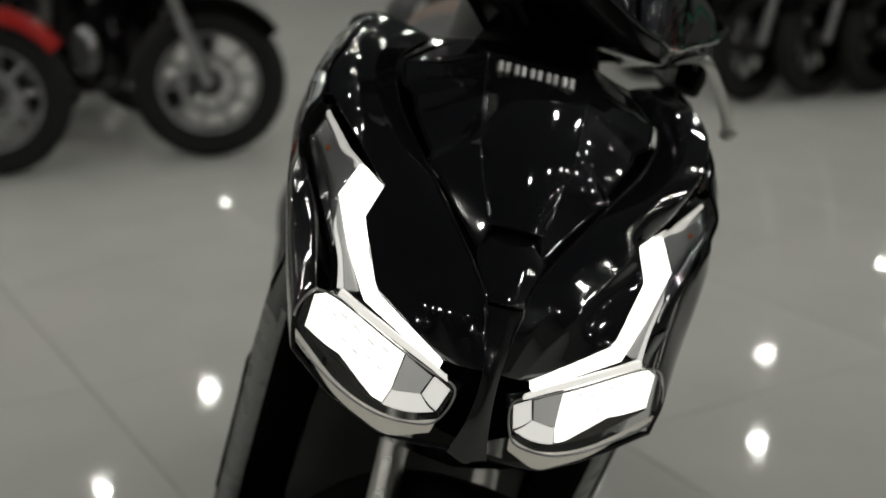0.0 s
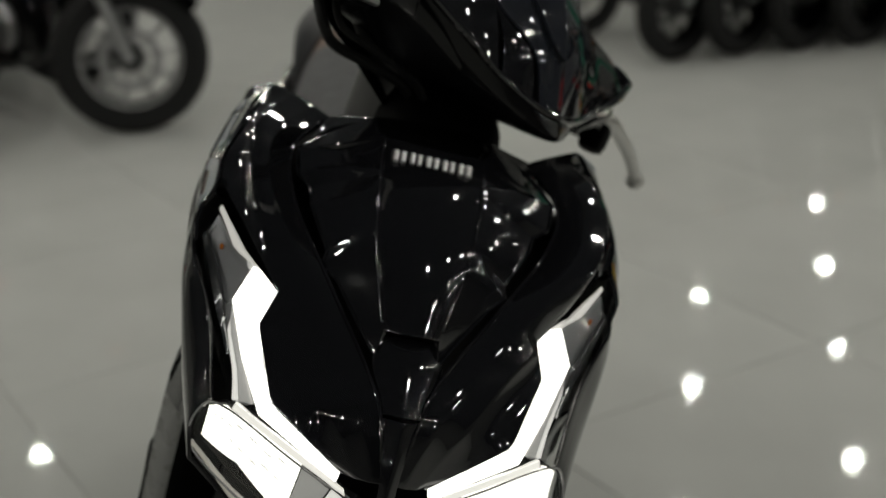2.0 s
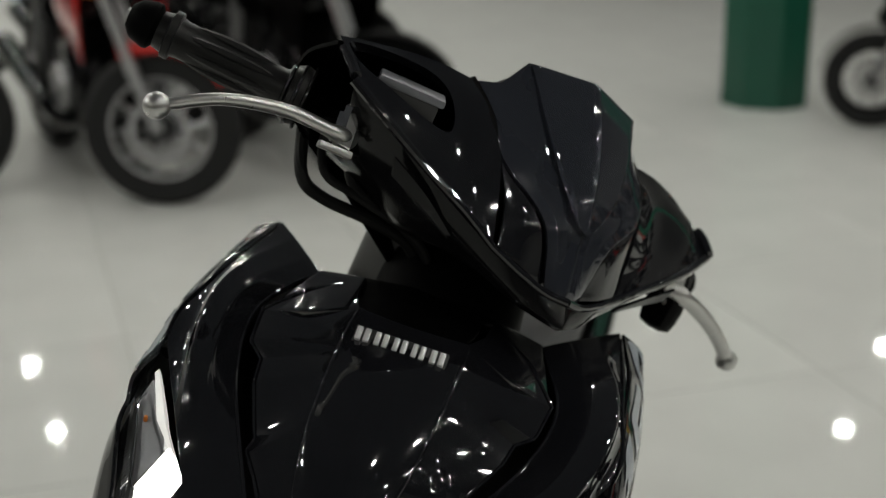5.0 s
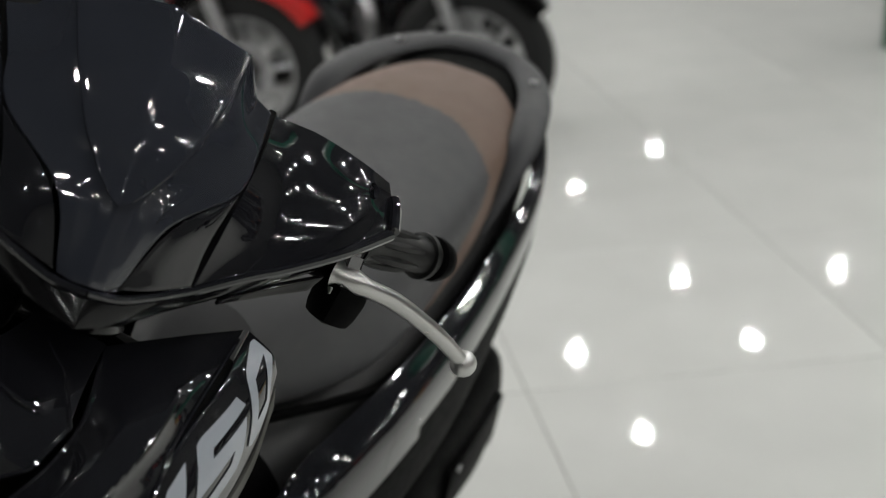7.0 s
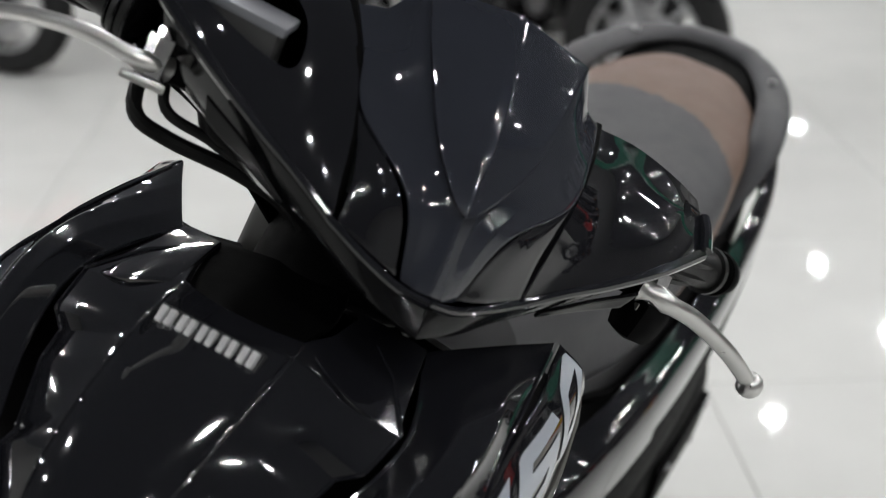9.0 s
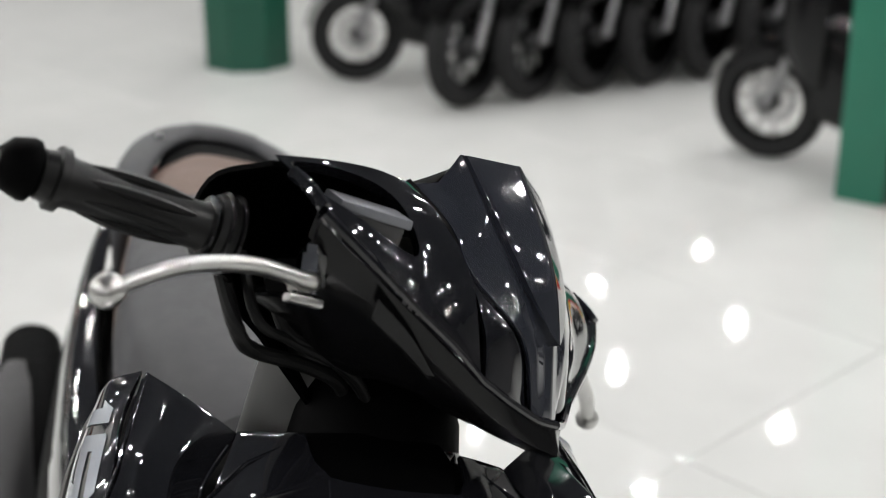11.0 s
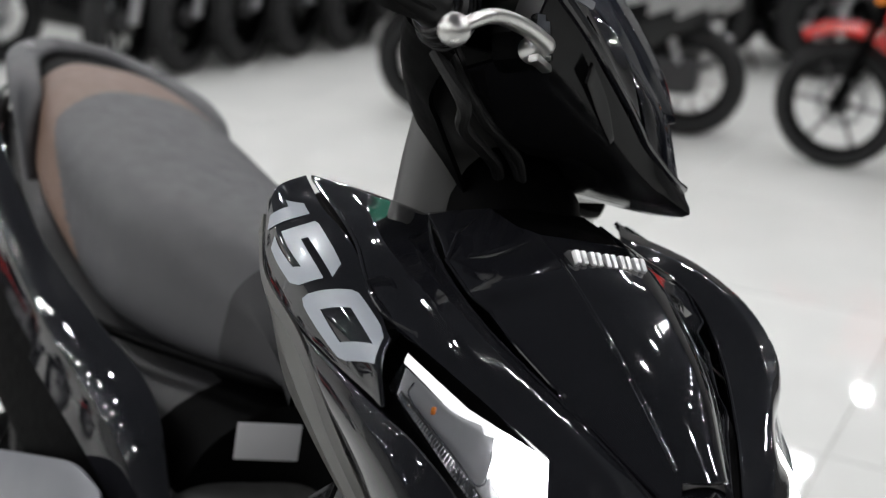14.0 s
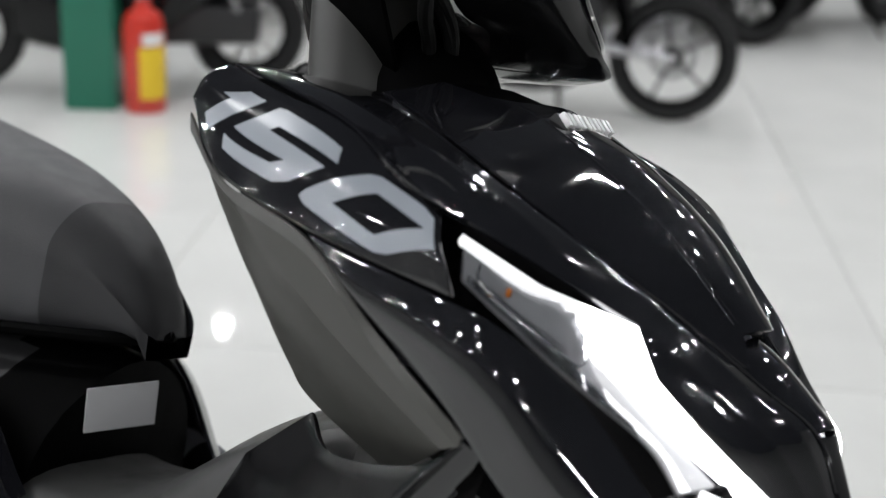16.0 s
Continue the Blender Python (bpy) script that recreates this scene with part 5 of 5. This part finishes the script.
part("rear_fender", shell(Sheet([[(0.0, 1.20, 0.74), (-0.01, 1.31, 0.60), (-0.01, 1.38, 0.42)], [(0.05, 1.22, 0.76), (0.05, 1.34, 0.61), (0.05, 1.41, 0.42)], [(0.10, 1.20, 0.74), (0.11, 1.31, 0.60), (0.11, 1.38, 0.42)]]), 12, 8, 0.004, (0, 1.1, 0.5)), M_BLACK, scooter, "black rear fender")
part("tail_light", shell(Sheet([[(-0.04, 1.272, 0.77), (0.02, 1.296, 0.775), (0.09, 1.272, 0.77)], [(-0.035, 1.272, 0.72), (0.02, 1.300, 0.72), (0.085, 1.272, 0.72)]]), 14, 5, 0.006, (0, 1.2, 0.8)), M_RED, scooter, "red tail light")


# ---- columns and extinguisher ----
def round_column(x, y):
    root = thing("green_column", pose(x, y, 0, 0, 0, 14), "dark green painted eight-sided column with a low plinth", "column")
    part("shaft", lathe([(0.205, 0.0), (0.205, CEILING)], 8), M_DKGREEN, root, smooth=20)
    return root


round_column(0.610, 5.388)


def square_column(x, y):
    root = thing("green_post", pose(x, y, 0, 0, 0, -53), "bright green painted square post from floor to ceiling", "column")
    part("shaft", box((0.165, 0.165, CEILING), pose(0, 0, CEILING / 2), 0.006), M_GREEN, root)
    return root


square_column(2.280, 2.917)


def extinguisher(x, y):
    root = thing("fire_extinguisher", pose(x, y, 0, 0, 0, 0), "red fire extinguisher with a yellow label standing by the post", "fire extinguisher")
    part("cylinder", lathe([(0, 0.0), (0.072, 0.0), (0.078, 0.012), (0.078, 0.27), (0.066, 0.315), (0.03, 0.34), (0.022, 0.37), (0, 0.37)], 32), M_EXT, root, "red steel cylinder")
    g = [[V(0.0795 * math.cos(a), 0.0795 * math.sin(a), z) for a in [radians(-150 + 85 * k / 12) for k in range(13)]] for z in (0.05, 0.13, 0.22)]
    part("yellow_label", grid_mesh(g), M_YELLOW, root, "yellow instruction label")
    g = [[V(0.0797 * math.cos(a), 0.0797 * math.sin(a), z) for a in [radians(-140 + 65 * k / 12) for k in range(13)]] for z in (0.226, 0.245, 0.265)]
    part("white_label", grid_mesh(g), M_WHITEPLASTIC, root, "white badge label")
    part("valve", box((0.05, 0.03, 0.035), pose(0, 0, 0.385), 0.005), M_STEEL, root)
    part("handle", tube([(-0.02, 0, 0.40), (0.05, 0, 0.425), (0.10, 0, 0.42)], 0.008, 8), M_BLACK, root)
    part("hose", tube(catmull([(0.02, 0.02, 0.38), (0.09, 0.05, 0.36), (0.10, 0.05, 0.24), (0.09, 0.04, 0.10)], 16), 0.010, 8), M_RUBBER, root, "black rubber hose")
    return root


red_bottle = extinguisher(2.338, 2.742)
red_bottle.scale = (0.88, 0.88, 1.0)


# ---- the other motorcycles of the showroom ----
def wheel_set(root, x, r, w, mats, spokes=10, disc=True, turned=Matrix(), rim_part=0.66):
    holder = part("wheel", moved(tube([(x, -0.07, r), (x, 0.07, r)], 0.012, 10), turned), M_STEEL, root, "wheel with black tyre")
    m = turned @ pose(x, 0, r, 90, 0, 0)
    rim_r = r * rim_part
    part("tyre", lathe([(rim_r, -w * 0.42), (r * 0.88, -w * 0.52), (r * 0.96, -w * 0.38), (r, -w * 0.12), (r, w * 0.12), (r * 0.96, w * 0.38), (r * 0.88, w * 0.52), (rim_r, w * 0.42)], 40, m), M_TYRE, holder, "black rubber tyre")
    part("rim", lathe([(rim_r * 1.02, -w * 0.42), (rim_r * 0.92, -w * 0.25), (rim_r * 0.92, w * 0.25), (rim_r * 1.02, w * 0.42)], 40, m), M_BLACK, holder, "wheel rim")
    part("rim_lip", lathe([(rim_r * 1.0, w * 0.43), (rim_r * 0.95, w * 0.44), (rim_r * 0.93, w * 0.41)], 40, m), mats, holder, "bright rim edge")
    for k in range(spokes):
        a = math.tau * k / spokes
        p, q = V(math.cos(a) * r * 0.12, math.sin(a) * r * 0.12, w * 0.2), V(math.cos(a + 0.1) * rim_r * 0.93, math.sin(a + 0.1) * rim_r * 0.93, w * 0.1)
        part("spoke", tube([m @ p, m @ p.lerp(q, 0.5), m @ q], [r * 0.040, r * 0.028, r * 0.040], 5), mats, holder)
    part("hub", lathe([(0, -w * 0.55), (r * 0.14, -w * 0.55), (r * 0.18, -w * 0.3), (r * 0.18, w * 0.3), (r * 0.14, w * 0.55), (0, w * 0.55)], 18, m), M_DARKGREY, holder)
    if disc:
        part("brake_disc", lathe([(r * 0.30, w * 0.64), (r * 0.40, w * 0.64), (r * 0.40, w * 0.70), (r * 0.30, w * 0.70)], 28, m), M_STEEL, holder, "steel brake disc")


def motorcycle(m, label, paint, fender_paint, rim_mat, group="motorcycles on show", lamps=True, dirt=False, steer=0):
    root = thing("motorcycle", m, label, "motorcycle", group)
    r = 0.30
    turned = pose(0.55, 0, 0) @ pose(0, 0, 0, 0, 0, steer) @ pose(-0.55, 0, 0)
    wheel_set(root, 0.64, r, 0.10 if not dirt else 0.085, rim_mat, 6 if dirt else 10, turned=turned, rim_part=0.76 if dirt else 0.66)
    wheel_set(root, -0.64, r, 0.13 if not dirt else 0.10, rim_mat, 5 if dirt else 10, rim_part=0.76 if dirt else 0.66)
    for s in (1, -1):
        part("fork_leg", moved(tube([(0.64, 0.075 * s, r), (0.55, 0.085 * s, 0.56), (0.548, 0.085 * s, 0.565), (0.44, 0.085 * s, 0.90)], [0.026, 0.026, 0.019, 0.019], 12), turned), M_STEEL if not dirt else M_BLACK, root)
        part("swingarm", tube([(-0.64, 0.08 * s, r), (-0.20, 0.07 * s, 0.36)], [0.022, 0.028], 10), M_BLACK if not dirt else M_STEEL, root)
        part("indicator", moved(box((0.05, 0.035, 0.03), pose(0.47, 0.20 * s, 0.83), 0.01), turned), M_ORANGE, root, "amber indicator")
        part("rear_indicator", box((0.05, 0.035, 0.03), pose(-0.76, 0.16 * s, 0.80), 0.01), M_ORANGE, root, "amber indicator")
        part("foot_peg", tube([(-0.08, 0.13 * s, 0.33), (-0.08, 0.24 * s, 0.33)], 0.013, 8), M_RUBBER, root)
        part("handlebar", moved(tube(catmull([(0.40, 0.02 * s, 0.98), (0.38, 0.14 * s, 1.03), (0.26, 0.34 * s, 1.04)], 12), 0.012, 8), turned), M_STEEL, root)
        part("grip", moved(tube([(0.30, 0.27 * s, 1.04), (0.24, 0.37 * s, 1.04)], 0.018, 10), turned), M_RUBBER, root)
        part("shock", tube([(-0.42, 0.10 * s, 0.36), (-0.34, 0.11 * s, 0.70)], 0.028, 10), M_BLACK if dirt else M_STEEL, root)
    fen = []
    for k in range(9):
        a = radians(-50 + 80 * k / 8) if dirt else radians(-25 + 80 * k / 8)
        rr = r + (0.035 if not dirt else 0.085)
        c = V(0.64 + rr * math.sin(-a) * -1, 0, r + rr * math.cos(a))
        n = V(math.sin(a), 0, math.cos(a))
        fen.append([c + V(0, -0.07, 0) - n * 0.045, c + V(0, -0.06, 0), c + V(0, 0, 0) + n * 0.006, c + V(0, 0.06, 0), c + V(0, 0.07, 0) - n * 0.045])
    part("front_fender", moved(shell(Sheet([[f[i] for f in fen] for i in range(5)]), 20, 8, 0.004, (0.64, 0, r)), turned), fender_paint, root, "painted front fender")
    tank = [[(x, -w, z0), (x, -w * 0.9, (z0 + z1) / 2 + 0.03), (x, -w * 0.4, z1), (x, w * 0.4, z1), (x, w * 0.9, (z0 + z1) / 2 + 0.03), (x, w, z0), (x, 0, z0 - 0.02)]
            for x, w, z0, z1 in ((0.40, 0.07, 0.74, 0.86), (0.30, 0.14, 0.70, 0.93), (0.10, 0.15, 0.70, 0.93), (-0.10, 0.10, 0.70, 0.83))]
    part("fuel_tank", loft(tank, 24, 20), paint, root, "painted fuel tank")
    st = [[(x, -w, z0), (x, -w * 0.9, z1 - 0.015), (x, 0, z1), (x, w * 0.9, z1 - 0.015), (x, w, z0), (x, 0, z0 - 0.01)]
          for x, w, z0, z1 in ((-0.06, 0.08, 0.71, 0.79), (-0.25, 0.13, 0.71, 0.79), (-0.50, 0.14, 0.76, 0.84), (-0.78, 0.09, 0.81, 0.87))]
    part("seat", loft(st, 24, 18), M_RUBBER, root, "black seat")
    tl = [[(x, -w, z0), (x, -w, z1), (x, w, z1), (x, w, z0)] for x, w, z0, z1 in ((-0.25, 0.10, 0.60, 0.72), (-0.55, 0.10, 0.68, 0.77), (-0.86, 0.05, 0.77, 0.83))]
    part("tail_cowl", loft(tl, 20, 14), paint, root)
    part("engine", box((0.34, 0.26, 0.34), pose(0.06, 0, 0.42, 0, -12, 0), 0.06), M_PIANO, root, "dark engine block")
    part("cylinder_head", box((0.16, 0.20, 0.20), pose(0.20, 0, 0.60, 0, 25, 0), 0.03), M_BLACK, root)
    part("engine_cover", lathe([(0, 0.02), (0.085, 0.02), (0.10, 0.0), (0.10, -0.03)], 24, pose(0.02, -0.145, 0.38, 90, 0, 0)), M_STEEL, root)
    part("frame_tube", tube([(0.42, 0, 0.86), (0.30, 0, 0.50), (0.20, 0, 0.26), (-0.16, 0, 0.26), (-0.24, 0, 0.62), (-0.70, 0, 0.76)], 0.022, 8), M_BLACK, root)
    part("exhaust", tube(catmull([(0.26, -0.06, 0.52), (0.32, -0.10, 0.34), (0.10, -0.13, 0.24), (-0.20, -0.16, 0.30), (-0.70, -0.19, 0.46)], 24), [0.018] * 13 + [0.03, 0.045] + [0.05] * 10, 12), M_STEEL if dirt else M_PIANO, root, "exhaust pipe")
    part("rear_fender", box((0.26, 0.12, 0.02), pose(-0.93, 0, 0.66, 0, 38, 0), 0.006), M_BLACK, root)
    if dirt:
        part("side_panel", loft([[(x, -w, z0), (x, -w * 0.9, z1), (x, w * 0.9, z1), (x, w, z0)] for x, w, z0, z1 in ((-0.12, 0.11, 0.56, 0.76), (-0.40, 0.11, 0.60, 0.80), (-0.70, 0.07, 0.70, 0.84))], 20, 14), M_BLACK, root, "black side panel")
        part("crankcase", loft([[(x, -w, z0), (x, -w, z1), (x, w, z1), (x, w, z0)] for x, w, z0, z1 in ((0.34, 0.08, 0.34, 0.62), (0.22, 0.13, 0.20, 0.72), (-0.10, 0.14, 0.18, 0.70), (-0.30, 0.09, 0.26, 0.60))], 24, 14), M_DARKGREY, root, "dark engine casing")
        part("engine_guard", shell(Sheet([[(0.36, -0.12, 0.40), (0.24, -0.13, 0.20), (0.00, -0.13, 0.15)], [(0.36, 0.12, 0.40), (0.24, 0.13, 0.20), (0.00, 0.13, 0.15)]]), 12, 6, 0.006, (0.1, 0, 0.5)), M_BLACK, root)
        for s in (1, -1):
            part("engine_side_cover", lathe([(0, 0.024), (0.060, 0.022), (0.085, 0.010), (0.090, -0.01)], 24, pose(0.02, 0.142 * s, 0.40, -90 * s, 0, 0)), M_STEEL, root, "bare metal side cover")
            part("frame_spar", tube([(0.40, 0.07 * s, 0.80), (0.10, 0.13 * s, 0.62), (-0.20, 0.12 * s, 0.42)], [0.026, 0.030, 0.026], 10), M_ALU, root, "silver frame spar")
            part("number_plate", shell(Sheet([[(0.36, 0.155 * s, 0.80), (0.20, 0.165 * s, 0.66)], [(0.30, 0.155 * s, 0.86), (0.12, 0.165 * s, 0.76)]]), 6, 4, 0.004, (0.3, 0, 0.7)), M_WHITEPLASTIC, root, "white shroud panel")
    if lamps:
        part("headlight", moved(lathe([(0, 0.06), (0.06, 0.055), (0.085, 0.03), (0.085, 0.0), (0.05, -0.06), (0, -0.07)], 20, pose(0.56, 0, 0.88, 0, 80, 0)), turned), M_PIANO, root, "round headlight")
    part("radiator_shroud", shell(Sheet([[(0.42, -0.15, 0.86), (0.44, -0.17, 0.70), (0.34, -0.14, 0.52)], [(0.16, -0.16, 0.88), (0.14, -0.17, 0.72), (0.20, -0.14, 0.58)]]), 10, 8, 0.006, (0.3, 0, 0.7)), fender_paint, root)
    part("radiator_shroud", shell(Sheet([[(0.42, 0.15, 0.86), (0.44, 0.17, 0.70), (0.34, 0.14, 0.52)], [(0.16, 0.16, 0.88), (0.14, 0.17, 0.72), (0.20, 0.14, 0.58)]]), 10, 8, 0.006, (0.3, 0, 0.7)), fender_paint, root)
    part("side_stand", tube([(-0.10, 0.12, 0.27), (-0.14, 0.30, 0.012)], 0.011, 8), M_BLACK, root)
    return root


def small_scooter(m, label, paint, rim_mat, group="scooters on show"):
    root = thing("parked_scooter", m, label, "scooter", group)
    r = 0.26
    wheel_set(root, 0.62, r, 0.085, rim_mat)
    wheel_set(root, -0.60, r, 0.10, rim_mat, disc=False)
    sh = [[(x, -w, z0), (x - 0.02, -w, z1), (x, 0, z1 + 0.03), (x - 0.02, w, z1), (x, w, z0), (x + 0.03, 0, z0)] for x, w, z0, z1 in ((0.36, 0.15, 0.40, 0.92), (0.46, 0.15, 0.45, 0.88), (0.56, 0.10, 0.55, 0.78), (0.60, 0.04, 0.60, 0.68))]
    part("front_cowl", loft(sh, 24, 16), paint, root, "painted front cowl")
    part("fender", shell(Sheet([[(0.62 + 0.29 * math.sin(a), y, r + 0.29 * math.cos(a)) for a in [radians(-40 + 120 * k / 6) for k in range(7)]] for y in (-0.06, 0, 0.06)]), 18, 6, 0.004, (0.62, 0, r)), paint, root)
    bd = [[(x, -w, z0), (x, -w * 0.9, z1), (x, w * 0.9, z1), (x, w, z0)] for x, w, z0, z1 in ((0.40, 0.10, 0.26, 0.66), (0.10, 0.12, 0.18, 0.52), (-0.10, 0.14, 0.20, 0.68), (-0.40, 0.15, 0.40, 0.74), (-0.80, 0.08, 0.64, 0.80))]
    bm = loft(bd, 24, 24)
    for f in bm.faces:
        c = f.calc_center_median()
        f.material_index = 1 if c.z > 0.60 and c.x < -0.05 else 0
    part("body", bm, [paint, M_SATIN], root, "black body with a grey side panel")
    st = [[(x, -w, z0), (x, -w * 0.85, z1 - 0.02), (x, 0, z1), (x, w * 0.85, z1 - 0.02), (x, w, z0)] for x, w, z0, z1 in ((-0.04, 0.09, 0.68, 0.76), (-0.25, 0.14, 0.70, 0.79), (-0.50, 0.14, 0.76, 0.84), (-0.76, 0.08, 0.80, 0.86))]
    part("seat", loft(st, 20, 16), M_RUBBER, root, "black seat")
    part("engine", box((0.46, 0.20, 0.18), pose(-0.42, 0.04, 0.30), 0.05), M_DARKGREY, root)
    part("muffler", tube([(-0.25, -0.15, 0.26), (-0.40, -0.17, 0.30), (-0.78, -0.18, 0.40)], [0.03, 0.055, 0.055], 14), M_STEEL, root, "silver muffler")
    part("bar_cover", box((0.16, 0.34, 0.12), pose(0.40, 0, 1.02, 0, -20, 0), 0.045), paint, root)
    for s in (1, -1):
        part("grip", tube([(0.36, 0.18 * s, 1.02), (0.30, 0.34 * s, 1.02)], 0.018, 10), M_RUBBER, root)
        part("fork_leg", tube([(0.62, 0.07 * s, r), (0.50, 0.07 * s, 0.56)], 0.02, 10), M_STEEL, root)
        part("shock", tube([(-0.58, 0.11 * s, 0.28), (-0.48, 0.12 * s, 0.56)], 0.022, 10), M_STEEL, root)
    part("grab_rail", tube(catmull([(-0.60, 0.14, 0.80), (-0.86, 0.10, 0.88), (-0.90, 0, 0.89), (-0.86, -0.10, 0.88), (-0.60, -0.14, 0.80)], 20), 0.014, 8), M_RAIL, root)
    part("side_stand", tube([(-0.10, 0.12, 0.30), (-0.14, 0.28, 0.012)], 0.011, 8), M_BLACK, root)
    return root


def on_floor(x, y, heading, size=1.0):
    """The pose whose front wheel stands at x, y; heading in degrees."""
    d = V(math.cos(radians(heading)), math.sin(radians(heading)), 0) * 0.64 * size
    return pose(x - d.x, y - d.y, 0, 0, 0, heading)


def sized(ob, size):
    ob.scale = (size, size, size)
    return ob


# bikes with their front wheels turned to the side
black_bike = sized(motorcycle(on_floor(-0.84, 3.52, -50, 0.92), "black motorcycle with silver wheels and amber indicators", M_PIANO, M_BLACK, M_STEEL, steer=58), 0.92)
red_bike = sized(motorcycle(on_floor(-1.56, 3.30, -50, 0.92), "motorcycle with a red front fender and silver wheels", M_PIANO, M_RED, M_STEEL, steer=58), 0.92)
copy_thing(black_bike, on_floor(-2.40, 3.30, -50, 0.92))
for x, y in ((-1.20, 4.35), (-1.95, 4.20), (-1.45, 5.20), (-2.35, 5.10)):
    copy_thing(black_bike, on_floor(x, y, -50, 0.92))
copy_thing(red_bike, on_floor(-3.20, 3.15, -50, 0.92))
sized(motorcycle(on_floor(2.98, 2.17, 117, 0.72), "red and black off-road motorcycle with black wheels", M_PIANO, M_RED, M_MID, "off-road motorcycles", True, True), 0.72)
grey_scooter = sized(small_scooter(on_floor(2.16, 3.42, 133, 0.78), "small black and grey scooter with silver wheels behind the green post", M_PIANO, M_ALU), 0.78)
copy_thing(grey_scooter, on_floor(1.06, 4.93, 175, 0.70))
row = sized(motorcycle(on_floor(1.36, 4.36, -128, 0.80), "black motorcycle parked in a tight row", M_BLACK, M_BLACK, M_BLACK, "row of black motorcycles", steer=-15), 0.80)
for k in range(1, 15):
    copy_thing(row, on_floor(1.36 + 0.29 * k, 4.36 + 0.05 * k, -128, 0.80))
for k in range(12):
    copy_thing(row, on_floor(1.75 + 0.33 * k, 5.70 - 0.02 * k, -128, 0.80))
for x, y in ((4.05, 3.10), (4.25, 2.72), (4.45, 2.34), (4.65, 1.96), (4.85, 1.58)):
    copy_thing(row, on_floor(x, y, 165, 0.80))
for x, y in ((2.95, 3.85), (3.30, 3.70), (3.65, 3.50)):
    copy_thing(row, on_floor(x, y, 170, 0.80))


# ---- floor tiles, last ----
TILE, JOINT = 0.80, 0.0025


def tile_mesh():
    bm = box((TILE - JOINT, TILE - JOINT, 0.02), None, 0.0012)
    me = bpy.data.meshes.new("tile")
    bm.to_mesh(me)
    bm.free()
    me.materials.append(M_TILE)
    return me


tile_data = tile_mesh()
inv = ROOM.inverted()
near, far_tiles = [], []
off = inv @ (AX * -0.044 + BX * 0.855)
for i in range(-14, 15):
    for j in range(-14, 15):
        c = V(off.x + (i + 0.5) * TILE, off.y + (j + 0.5) * TILE, 0)
        if abs(c.x) < RX - 0.4 and abs(c.y) < RY - 0.4:
            w = ROOM @ c
            d = (w - V(0.4, 1.6, 0)).length
            near.append((d, c))
near.sort(key=lambda q: q[0])
for d, c in near[:300]:
    t = new("tile", tile_data)
    t.parent = floor
    t.matrix_world = ROOM @ Matrix.Translation((c.x, c.y, -0.01))
bm = bmesh.new()
for d, c in near[300:]:
    h = (TILE - JOINT) / 2
    q = [bm.verts.new(V(c.x + a * h, c.y + b * h, 0)) for a, b in ((-1, -1), (1, -1), (1, 1), (-1, 1))]
    bm.faces.new(q)
rest = link_mesh("far_tiles", bm, M_TILE, floor, smooth=0)
rest.matrix_world = ROOM
tagged(rest, "more of the same pale tiles", kind="stuff")
